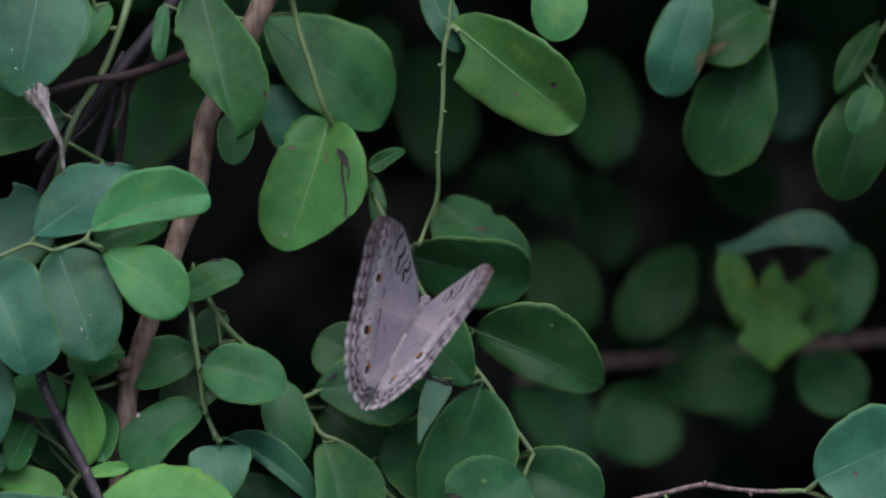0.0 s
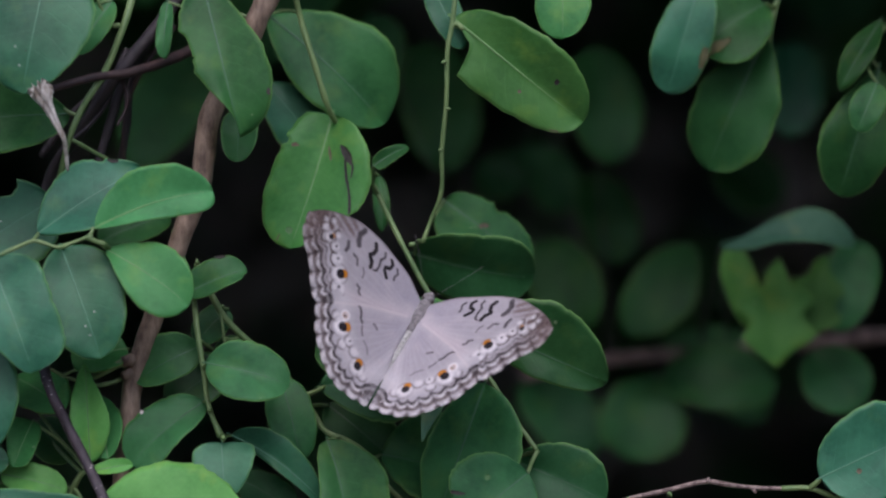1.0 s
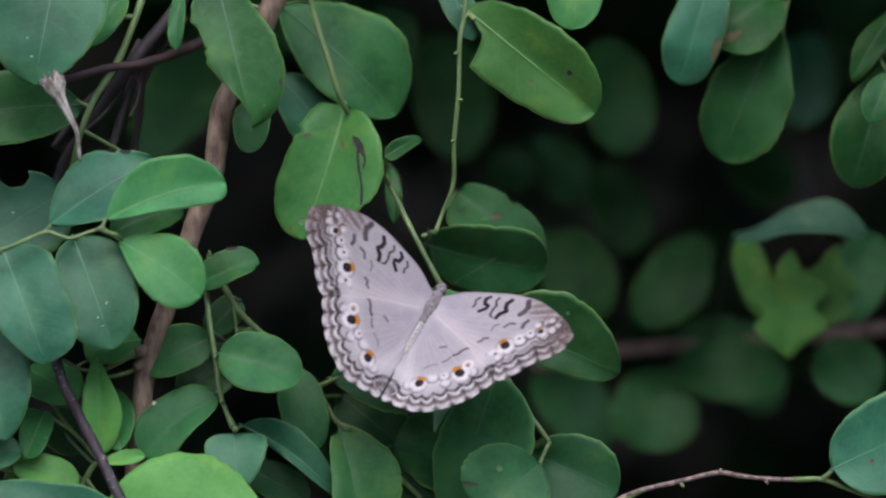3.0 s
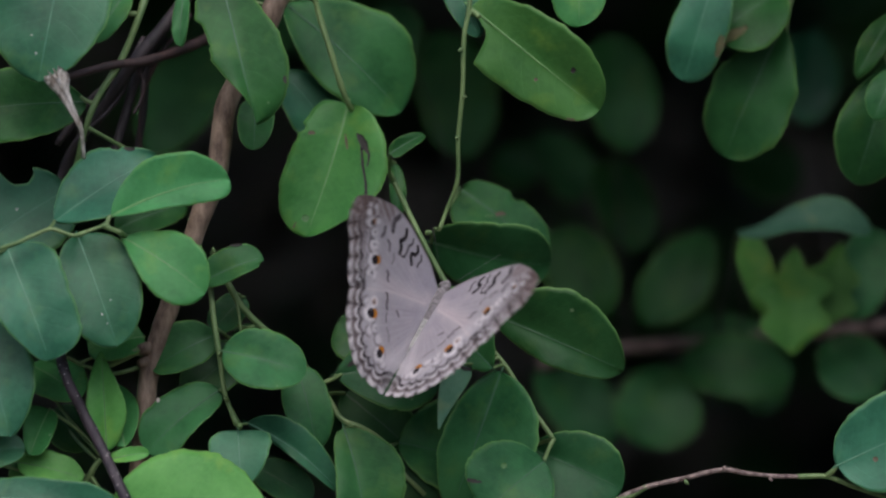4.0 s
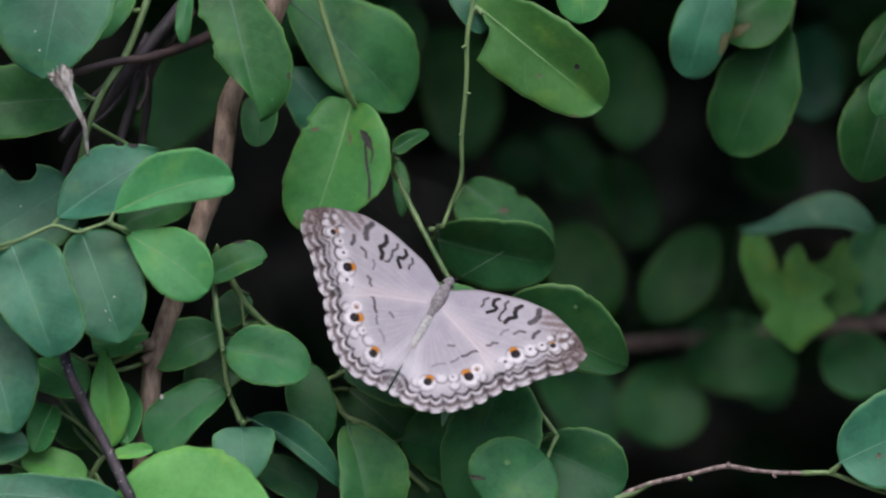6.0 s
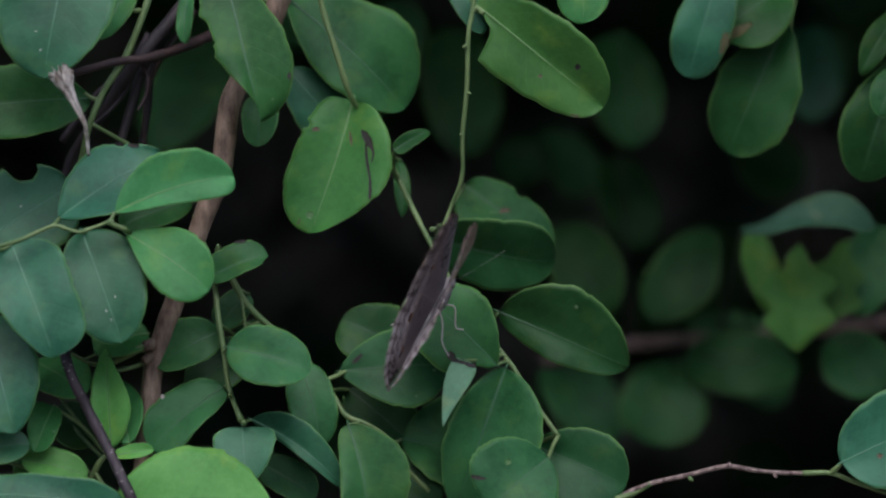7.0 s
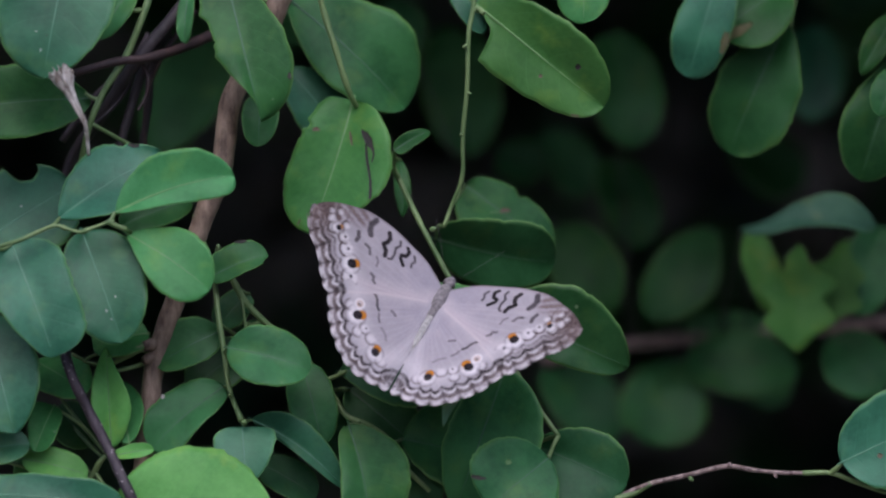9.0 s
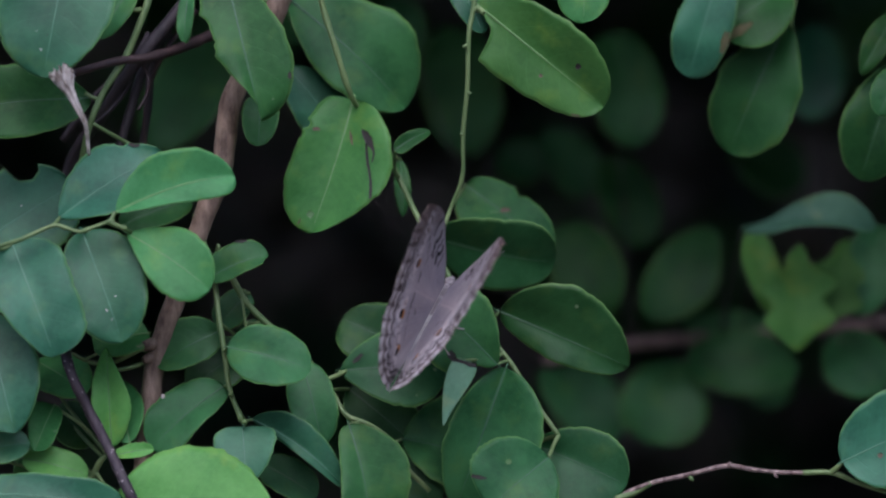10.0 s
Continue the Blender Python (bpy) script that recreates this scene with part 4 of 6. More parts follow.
twig_b = twig('bare_twig', [(0.02607, 0.00600, 0.74243), (0.03576, 0.00200, 0.74929), (0.04202, 0.00000, 0.75224), (0.04948, 0.00000, 0.75397), (0.05740, 0.00000, 0.75580), (0.06268, 0.00000, 0.75511), (0.06842, 0.00000, 0.75454), (0.07358, 0.00000, 0.75443)],
    0.00052, 0.00044, PINK_BARK, 'thin pinkish brown twig with small thorns and one round leaf', 'twig', '', sides=10, swell=(), rough=0.08)
stem(twig_b, [(0.07301, 0.00000, 0.75443), (0.07898, 0.00000, 0.75443), (0.08449, 0.00000, 0.75236), (0.09023, 0.00000, 0.75052), (0.10320, 0.00400, 0.74713)], 0.00057, 0.00046, GREEN_STEM)
stem(twig_b, [(0.07875, 0.00000, 0.75443), (0.08006, -0.00100, 0.75561), (0.08121, -0.00100, 0.75676)], 0.00057, 0.00046, GREEN_STEM)
stem(twig_b, [(0.03516, 0.00100, 0.74910), (0.03860, 0.00100, 0.75025), (0.04224, 0.00000, 0.75236)], 0.00069, 0.00057, GREEN_STEM)
bud(twig_b, (0.05804, -0.00100, 0.75607), 0.00046, PINK_BARK, (0.2, -0.3, 1))
bud(twig_b, (0.05024, -0.00100, 0.75343), 0.00046, GREEN_STEM, (0.8, -0.3, -1))
bud(twig_b, (0.06744, -0.00100, 0.75401), 0.00039, PINK_BARK, (0.8, -0.3, -1))
round_leaf = leaf(twig_b, (0.08082, -0.00241, 0.75670), (0.10091, 0.00041, 0.76579), 0.01960, 'blue', roll=-7.0, fold=0.3, bend=0.09, left=(0.92, 0.97, 1.05), right=(1.04, 1.03, 1.02), power=2.17, widest=0.53)
stain(round_leaf, [(0.08857, 0.75813)], [0.00115], BLEMISH, 'blemish')

twig_l = twig('leafy_twig', [(-0.05073, 0.00800, 0.80705), (-0.04869, 0.00600, 0.80012), (-0.04653, 0.00400, 0.79263), (-0.04576, 0.00200, 0.78632), (-0.04458, 0.00100, 0.77920), (-0.04339, 0.00000, 0.77142), (-0.04083, -0.00100, 0.76502)],
    0.00069, 0.00046, GREEN_STEM, 'thin green twig with small oval leaves', 'twig', 'leafy twigs of the shrub', sides=10, swell=((0.99, 1.5),), rough=0.08)
stem(twig_l, [(-0.04176, 0.00900, 0.79167), (-0.04092, 0.00800, 0.78798), (-0.04034, 0.00800, 0.78347)], 0.00034, 0.00024, GREEN_STEM)
stem(twig_l, [(-0.04675, 0.00420, 0.79340), (-0.04693, 0.00301, 0.79364), (-0.04764, 0.00103, 0.79411)], 0.00045, 0.0003, GREEN_STEM, 'petiole', 6)
dented = leaf(twig_l, (-0.04764, 0.00103, 0.79411), (-0.03572, 0.00297, 0.79896), 0.00723, 'green', roll=-22.1, fold=0.48, bites=((0.95, -1, 0.08, 0.4),), bend=0.09, left=(1.1, 1.21, 1.23), right=(0.8, 0.79, 0.77), side_bend=0.01, power=2.46, widest=0.47)
stain(dented, [(-0.04244, 0.80150), (-0.04106, 0.80150), (-0.04002, 0.80161)], [0.00046, 0.00069, 0.00034], SCAR)
stem(twig_l, [(-0.04456, 0.00098, 0.77907), (-0.04415, -0.00059, 0.77923), (-0.04376, -0.00320, 0.78000)], 0.00045, 0.0003, GREEN_STEM, 'petiole', 6)
oval = leaf(twig_l, (-0.04376, -0.00320, 0.78000), (-0.02688, -0.00480, 0.77556), 0.01344, 'green', roll=-24.1, fold=0.48, widest=0.53, bend=0.09, left=(0.95, 0.93, 0.89), right=(1.02, 1.07, 1.02), power=2.07)
stem(twig_l, [(-0.04548, 0.00176, 0.78463), (-0.04523, 0.00406, 0.78427), (-0.04542, 0.00545, 0.78322)], 0.00045, 0.0003, GREEN_STEM, 'petiole', 6)
leaf(twig_l, (-0.04542, 0.00545, 0.78322), (-0.05837, 0.00255, 0.77613), 0.01028, 'green', roll=20.4, fold=0.38, bend=0.09, left=(0.94, 0.88, 0.9), right=(1.12, 1.12, 1.02), side_bend=-0.007, power=2.15, widest=0.52)
stem(twig_l, [(-0.04356, 0.00014, 0.77250), (-0.04355, 0.00249, 0.77210), (-0.04461, 0.00393, 0.77196)], 0.00045, 0.0003, GREEN_STEM, 'petiole', 6)
low_oval = leaf(twig_l, (-0.04461, 0.00393, 0.77196), (-0.05913, 0.00007, 0.75931), 0.01053, 'green', roll=19.0, fold=0.38, bend=0.09, left=(0.93, 0.82, 1.11), right=(1.19, 1.18, 1.13), side_bend=-0.017, power=2.51, widest=0.57)
stain(low_oval, [(-0.05704, 0.76998)], [0.00092], DRY, 'speck')
leaf(twig_l, (-0.04070, -0.00172, 0.76384), (-0.03985, -0.00628, 0.75254), 0.01194, 'mid', roll=-1.9, fold=0.32, bend=0.09, left=(1.3, 1.0, 0.81), right=(1.07, 1.0, 1.01), power=2.19, widest=0.41)
stem(twig_l, [(-0.04108, -0.00091, 0.76562), (-0.04083, 0.00302, 0.76497), (-0.03900, 0.00542, 0.76502)], 0.00045, 0.0003, GREEN_STEM, 'petiole', 6)
leaf(twig_l, (-0.03900, 0.00542, 0.76502), (-0.02020, 0.00058, 0.75149), 0.00648, 'blue', roll=0, fold=0.35, bend=0.09, left=(1.64, 1.52, 1.31), right=(0.45, 0.48, 0.65), side_bend=0.064, power=1.79, widest=0.47)
stem(twig_l, [(-0.04083, -0.00100, 0.76502), (-0.03917, 0.00637, 0.75998), (-0.03751, 0.01021, 0.75612)], 0.00045, 0.0003, GREEN_STEM, 'petiole', 6)
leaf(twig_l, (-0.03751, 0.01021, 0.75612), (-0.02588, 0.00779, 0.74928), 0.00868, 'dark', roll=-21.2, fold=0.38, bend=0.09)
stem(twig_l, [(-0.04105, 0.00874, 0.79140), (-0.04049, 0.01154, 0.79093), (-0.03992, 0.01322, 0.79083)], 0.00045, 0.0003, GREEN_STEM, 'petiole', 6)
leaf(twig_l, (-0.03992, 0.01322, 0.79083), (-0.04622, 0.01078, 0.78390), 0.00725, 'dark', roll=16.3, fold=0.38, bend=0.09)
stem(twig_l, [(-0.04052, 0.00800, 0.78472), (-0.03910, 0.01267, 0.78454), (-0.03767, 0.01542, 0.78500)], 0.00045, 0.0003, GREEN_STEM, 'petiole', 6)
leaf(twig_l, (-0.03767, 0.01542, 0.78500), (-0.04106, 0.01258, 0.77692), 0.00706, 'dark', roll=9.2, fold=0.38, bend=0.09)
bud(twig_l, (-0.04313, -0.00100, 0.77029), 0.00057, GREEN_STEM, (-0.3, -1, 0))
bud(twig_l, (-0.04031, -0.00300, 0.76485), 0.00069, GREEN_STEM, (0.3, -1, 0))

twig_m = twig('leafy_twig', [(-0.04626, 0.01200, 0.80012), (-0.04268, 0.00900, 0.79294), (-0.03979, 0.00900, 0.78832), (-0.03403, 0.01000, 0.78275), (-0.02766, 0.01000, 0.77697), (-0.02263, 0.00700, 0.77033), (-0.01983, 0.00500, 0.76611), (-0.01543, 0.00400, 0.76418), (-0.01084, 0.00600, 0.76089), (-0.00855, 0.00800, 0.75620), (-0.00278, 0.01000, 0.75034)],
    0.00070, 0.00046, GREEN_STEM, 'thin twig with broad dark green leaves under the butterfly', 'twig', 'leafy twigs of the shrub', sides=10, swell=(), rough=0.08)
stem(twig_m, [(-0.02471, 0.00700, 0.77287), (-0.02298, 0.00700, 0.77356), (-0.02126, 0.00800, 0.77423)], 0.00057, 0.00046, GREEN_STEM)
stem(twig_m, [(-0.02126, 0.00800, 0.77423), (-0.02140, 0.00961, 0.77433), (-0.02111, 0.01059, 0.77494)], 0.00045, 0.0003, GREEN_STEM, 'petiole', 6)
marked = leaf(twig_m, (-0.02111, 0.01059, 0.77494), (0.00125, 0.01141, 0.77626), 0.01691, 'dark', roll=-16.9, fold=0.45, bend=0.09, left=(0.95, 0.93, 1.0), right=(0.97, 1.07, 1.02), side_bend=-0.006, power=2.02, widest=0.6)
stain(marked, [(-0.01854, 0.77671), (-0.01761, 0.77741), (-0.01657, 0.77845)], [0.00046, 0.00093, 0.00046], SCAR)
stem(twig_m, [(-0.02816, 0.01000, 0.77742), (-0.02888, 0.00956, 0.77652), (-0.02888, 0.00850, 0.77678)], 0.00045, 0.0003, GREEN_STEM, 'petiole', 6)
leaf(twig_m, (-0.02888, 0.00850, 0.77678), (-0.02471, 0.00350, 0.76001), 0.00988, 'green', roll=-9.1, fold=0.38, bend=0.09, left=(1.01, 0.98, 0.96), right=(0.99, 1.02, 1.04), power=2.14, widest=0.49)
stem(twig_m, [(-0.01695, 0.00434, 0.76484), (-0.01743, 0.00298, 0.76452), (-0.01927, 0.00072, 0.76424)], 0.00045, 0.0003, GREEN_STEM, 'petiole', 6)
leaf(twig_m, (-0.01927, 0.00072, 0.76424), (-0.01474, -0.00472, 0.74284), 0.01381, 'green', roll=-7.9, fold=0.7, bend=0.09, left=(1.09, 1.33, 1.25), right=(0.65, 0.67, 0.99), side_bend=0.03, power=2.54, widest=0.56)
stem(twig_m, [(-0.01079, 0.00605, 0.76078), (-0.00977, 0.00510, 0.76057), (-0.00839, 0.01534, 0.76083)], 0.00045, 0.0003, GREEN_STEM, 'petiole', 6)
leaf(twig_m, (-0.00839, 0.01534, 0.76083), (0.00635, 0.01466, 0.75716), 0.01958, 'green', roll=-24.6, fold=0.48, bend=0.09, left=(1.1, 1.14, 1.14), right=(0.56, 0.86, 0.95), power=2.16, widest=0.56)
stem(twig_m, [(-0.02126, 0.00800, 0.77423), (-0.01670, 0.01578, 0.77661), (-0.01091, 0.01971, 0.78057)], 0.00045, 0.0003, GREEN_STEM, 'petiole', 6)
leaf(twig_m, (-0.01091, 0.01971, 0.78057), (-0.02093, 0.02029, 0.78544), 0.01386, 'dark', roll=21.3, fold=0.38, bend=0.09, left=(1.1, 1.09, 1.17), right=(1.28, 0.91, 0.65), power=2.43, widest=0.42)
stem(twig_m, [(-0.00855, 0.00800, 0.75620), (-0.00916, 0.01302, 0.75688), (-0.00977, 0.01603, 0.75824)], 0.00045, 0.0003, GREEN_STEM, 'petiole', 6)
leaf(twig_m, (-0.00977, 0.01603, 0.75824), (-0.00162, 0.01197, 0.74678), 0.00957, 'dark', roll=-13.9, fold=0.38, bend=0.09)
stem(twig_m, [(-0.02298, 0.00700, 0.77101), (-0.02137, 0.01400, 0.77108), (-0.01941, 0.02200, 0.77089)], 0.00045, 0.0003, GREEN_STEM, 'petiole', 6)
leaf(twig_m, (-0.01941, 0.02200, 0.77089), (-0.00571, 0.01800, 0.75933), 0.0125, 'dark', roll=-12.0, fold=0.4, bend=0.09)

twig_z = twig('leafy_twig', [(-0.08033, 0.01000, 0.73761), (-0.07430, 0.00600, 0.74705), (-0.07124, 0.00300, 0.75408), (-0.06830, 0.00200, 0.75814), (-0.06266, 0.00400, 0.75980)],
    0.00081, 0.00046, GREEN_STEM, 'low leafy shoot with pale fresh leaves', 'twig', 'leafy twigs of the shrub', sides=10, swell=(), rough=0.08)
stem(twig_z, [(-0.06721, 0.00239, 0.75847), (-0.06662, 0.00089, 0.75871), (-0.06731, -0.00164, 0.75976)], 0.00045, 0.0003, GREEN_STEM, 'petiole', 6)
leaf(twig_z, (-0.06731, -0.00164, 0.75976), (-0.06856, 0.00164, 0.77997), 0.00800, 'lime', roll=3.1, fold=0.75, widest=0.4, power=1.5, bend=0.09, left=(0.56, 0.97, 0.96), right=(1.12, 1.03, 0.63))
stem(twig_z, [(-0.06830, 0.00200, 0.75814), (-0.06755, -0.00035, 0.75782), (-0.06680, -0.00424, 0.75802)], 0.00045, 0.0003, GREEN_STEM, 'petiole', 6)
leaf(twig_z, (-0.06680, -0.00424, 0.75802), (-0.05859, -0.00376, 0.75938), 0.00327, 'lime', roll=-24.6, fold=0.75, bend=0.09)
stem(twig_z, [(-0.07086, 0.00287, 0.75461), (-0.06783, -0.00148, 0.75025), (-0.06615, -0.00960, 0.74736)], 0.00045, 0.0003, GREEN_STEM, 'petiole', 6)
leaf(twig_z, (-0.06615, -0.00960, 0.74736), (-0.03401, -0.01040, 0.74426), 0.02781, 'lime', roll=-24.9, fold=0.38, bend=0.09, left=(0.95, 1.0, 0.87), right=(1.0, 1.0, 1.0), power=2.21, widest=0.49)
stem(twig_z, [(-0.07564, 0.00689, 0.74494), (-0.08580, 0.00100, 0.74640), (-0.09455, -0.01160, 0.75073)], 0.00045, 0.0003, GREEN_STEM, 'petiole', 6)
leaf(twig_z, (-0.09455, -0.01160, 0.75073), (-0.06392, -0.01240, 0.74756), 0.00966, 'blue', roll=-24.9, fold=0.38, bend=0.09, left=(1.13, 1.0, 1.01), right=(1.0, 1.0, 1.0), power=2.44, widest=0.51)
stem(twig_z, [(-0.07167, 0.00342, 0.75309), (-0.07852, 0.00330, 0.75466), (-0.08538, -0.00040, 0.75742)], 0.00045, 0.0003, GREEN_STEM, 'petiole', 6)
leaf(twig_z, (-0.08538, -0.00040, 0.75742), (-0.07211, -0.00160, 0.75403), 0.00729, 'lime', roll=-24.1, fold=0.48, bend=0.09)
stem(twig_z, [(-0.07170, 0.00346, 0.75301), (-0.08293, 0.00198, 0.75500), (-0.09416, -0.00548, 0.75898)], 0.00045, 0.0003, GREEN_STEM, 'petiole', 6)
leaf(twig_z, (-0.09416, -0.00548, 0.75898), (-0.08371, -0.00452, 0.76054), 0.00830, 'mid', roll=-24.6, fold=0.48, bend=0.09)
# the next four blades take the fresh tone to make up for their shade
stem(twig_z, [(-0.06830, 0.00200, 0.75814), (-0.07279, 0.00372, 0.76326), (-0.07924, 0.00196, 0.76801)], 0.00045, 0.0003, GREEN_STEM, 'petiole', 6)
leaf(twig_z, (-0.07924, 0.00196, 0.76801), (-0.08271, -0.00396, 0.75891), 0.00645, 'fresh', roll=10.6, fold=0.38, bend=0.09, left=(0.84, 0.96, 1.16), right=(1.4, 1.04, 0.72), power=2.72, widest=0.45)
stem(twig_z, [(-0.06830, 0.00200, 0.75814), (-0.07601, 0.00840, 0.76656), (-0.08350, 0.00870, 0.77699)], 0.00045, 0.0003, GREEN_STEM, 'petiole', 6)
leaf(twig_z, (-0.08350, 0.00870, 0.77699), (-0.07273, -0.00100, 0.77029), 0.01134, 'fresh', roll=-34.0, fold=0.3, bend=0.09)
stem(twig_z, [(-0.06266, 0.00400, 0.75980), (-0.06144, 0.00774, 0.77038), (-0.06022, 0.00590, 0.78281)], 0.00045, 0.0003, GREEN_STEM, 'petiole', 6)
leaf(twig_z, (-0.06022, 0.00590, 0.78281), (-0.07130, 0.00410, 0.77984), 0.01210, 'fresh', roll=42.0, fold=0.38, bend=0.09)
stem(twig_z, [(-0.06521, 0.00310, 0.75905), (-0.06483, 0.00159, 0.76012), (-0.06364, -0.00111, 0.76050)], 0.00045, 0.0003, GREEN_STEM, 'petiole', 6)
leaf(twig_z, (-0.06364, -0.00111, 0.76050), (-0.06683, 0.00911, 0.77314), 0.00879, 'fresh', roll=-0.2, fold=0.38, bend=0.09, left=(1.0, 1.0, 1.0), right=(1.0, 1.0, 0.91), power=1.87, widest=0.48)
stem(twig_z, [(-0.07124, 0.00300, 0.75408), (-0.07450, 0.00563, 0.75599), (-0.07777, 0.00621, 0.75857)], 0.00045, 0.0003, GREEN_STEM, 'petiole', 6)
leaf(twig_z, (-0.07777, 0.00621, 0.75857), (-0.08683, 0.00379, 0.75175), 0.00856, 'green', roll=19.5, fold=0.38, bend=0.09)
stem(twig_z, [(-0.06892, 0.00221, 0.75729), (-0.07416, 0.01003, 0.76171), (-0.07940, 0.01342, 0.76761)], 0.00045, 0.0003, GREEN_STEM, 'petiole', 6)
leaf(twig_z, (-0.07940, 0.01342, 0.76761), (-0.07226, 0.01058, 0.75958), 0.00965, 'dark', roll=-16.1, fold=0.38, bend=0.09)

bg_branch = twig('background_branch', [(0.02273, 0.15000, 0.77430), (0.03952, 0.15000, 0.77792), (0.06664, 0.15000, 0.78024), (0.10125, 0.15000, 0.78334), (0.13218, 0.16000, 0.78712)],
    0.00155, 0.00168, PINK_BARK, 'greyish brown branch deep in the shrub, out of focus', 'branch', '', sides=10, swell=(), rough=0.08)
# the first three blades take the darkened green, so their shade is colour
stem(bg_branch, [(0.03533, 0.15000, 0.77701), (0.03208, 0.14589, 0.79069), (0.02749, 0.13379, 0.80585)], 0.0003, 0.00025, DARK_BARK, 'petiole', 6)
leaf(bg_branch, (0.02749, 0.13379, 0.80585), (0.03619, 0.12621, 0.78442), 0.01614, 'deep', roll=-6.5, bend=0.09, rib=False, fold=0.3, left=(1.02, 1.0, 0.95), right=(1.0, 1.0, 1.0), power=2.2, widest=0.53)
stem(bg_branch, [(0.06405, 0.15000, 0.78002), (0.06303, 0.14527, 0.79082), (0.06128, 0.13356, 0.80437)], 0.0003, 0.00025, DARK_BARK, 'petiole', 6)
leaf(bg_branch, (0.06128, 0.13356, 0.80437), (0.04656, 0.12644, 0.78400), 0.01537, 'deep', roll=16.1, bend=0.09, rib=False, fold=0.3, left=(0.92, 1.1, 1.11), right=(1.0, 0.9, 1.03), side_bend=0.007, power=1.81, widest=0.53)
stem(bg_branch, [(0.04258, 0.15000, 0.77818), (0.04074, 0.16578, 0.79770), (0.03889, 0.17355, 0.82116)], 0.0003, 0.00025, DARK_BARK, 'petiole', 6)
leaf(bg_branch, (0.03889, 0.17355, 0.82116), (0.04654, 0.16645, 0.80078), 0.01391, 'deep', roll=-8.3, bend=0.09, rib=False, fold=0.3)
stem(bg_branch, [(0.06413, 0.15000, 0.78003), (0.06312, 0.11294, 0.78847), (0.06386, 0.06787, 0.80437)], 0.0003, 0.00025, DARK_BARK, 'petiole', 6)
leaf(bg_branch, (0.06386, 0.06787, 0.80437), (0.09291, 0.06813, 0.80489), 0.00775, 'brightened', roll=-25.0, bend=0.2, rib=False, fold=0.2, left=(0.08, 1.3, 1.92), right=(1.45, 0.7, 0.99), side_bend=0.008, power=1.64, widest=0.55)
stem(bg_branch, [(0.06943, 0.15000, 0.78049), (0.06844, 0.12467, 0.78903), (0.06717, 0.09134, 0.80365)], 0.0003, 0.00025, DARK_BARK, 'petiole', 6)
leaf(bg_branch, (0.06717, 0.09134, 0.80365), (0.07203, 0.08466, 0.78624), 0.00791, 'olive', roll=-4.8, bend=0.09, rib=False, fold=0.3, left=(1.0, 1.0, 1.0), right=(0.97, 1.0, 1.02), power=2.15, widest=0.5)
stem(bg_branch, [(0.09784, 0.15000, 0.78304), (0.09686, 0.12473, 0.79155), (0.09587, 0.09145, 0.80507)], 0.0003, 0.00025, DARK_BARK, 'petiole', 6)
leaf(bg_branch, (0.09587, 0.09145, 0.80507), (0.09044, 0.08455, 0.78538), 0.01240, 'green', roll=6.3, bend=0.09, rib=False, fold=0.3)
stem(bg_branch, [(0.05422, 0.15000, 0.77918), (0.05443, 0.14650, 0.77640), (0.05463, 0.14045, 0.77448)], 0.0003, 0.00025, DARK_BARK, 'petiole', 6)
leaf(bg_branch, (0.05463, 0.14045, 0.77448), (0.08022, 0.13955, 0.77194), 0.01554, 'green', roll=-24.9, bend=0.09, rib=False, fold=0.3)
stem(bg_branch, [(0.05306, 0.15000, 0.77908), (0.05326, 0.14766, 0.77643), (0.05417, 0.14336, 0.77436)], 0.0003, 0.00025, DARK_BARK, 'petiole', 6)
leaf(bg_branch, (0.05417, 0.14336, 0.77436), (0.04702, 0.13664, 0.75593), 0.01967, 'green', roll=7.8, bend=0.09, rib=False, fold=0.3, left=(0.85, 1.0, 0.98), right=(1.0, 1.0, 1.0), power=2.27, widest=0.59)
stem(bg_branch, [(0.08518, 0.15000, 0.78190), (0.08526, 0.12914, 0.77907), (0.08525, 0.10028, 0.78055)], 0.0003, 0.00025, DARK_BARK, 'petiole', 6)
leaf(bg_branch, (0.08525, 0.10028, 0.78055), (0.09605, 0.09572, 0.76849), 0.01572, 'green', roll=-15.5, bend=0.09, rib=False, fold=0.3, left=(1.0, 1.0, 1.0), right=(0.93, 1.0, 1.0), power=1.98, widest=0.52)
stem(bg_branch, [(0.02401, 0.15000, 0.77457), (0.02404, 0.15196, 0.77428), (0.02408, 0.15316, 0.77424)], 0.0003, 0.00025, DARK_BARK, 'petiole', 6)
leaf(bg_branch, (0.02408, 0.15316, 0.77424), (0.03943, 0.14684, 0.75632), 0.01610, 'green', roll=-15.7, bend=0.09, rib=False, fold=0.3)
stem(bg_branch, [(0.05526, 0.15000, 0.77927), (0.05514, 0.15045, 0.78054), (0.05503, 0.15023, 0.78205)], 0.0003, 0.00025, DARK_BARK, 'petiole', 6)
leaf(bg_branch, (0.05503, 0.15023, 0.78205), (0.07696, 0.14977, 0.78076), 0.00712, 'green', roll=-25.0, bend=0.09, rib=False, fold=0.3)
stem(bg_branch, [(0.02273, 0.15000, 0.77430), (0.01241, 0.16156, 0.80944), (0.00209, 0.16512, 0.85106)], 0.0003, 0.00025, DARK_BARK, 'petiole', 6)
leaf(bg_branch, (0.00209, 0.16512, 0.85106), (0.00596, 0.15488, 0.82152), 0.01824, 'green', roll=-3.1, bend=0.09, rib=False, fold=0.3)
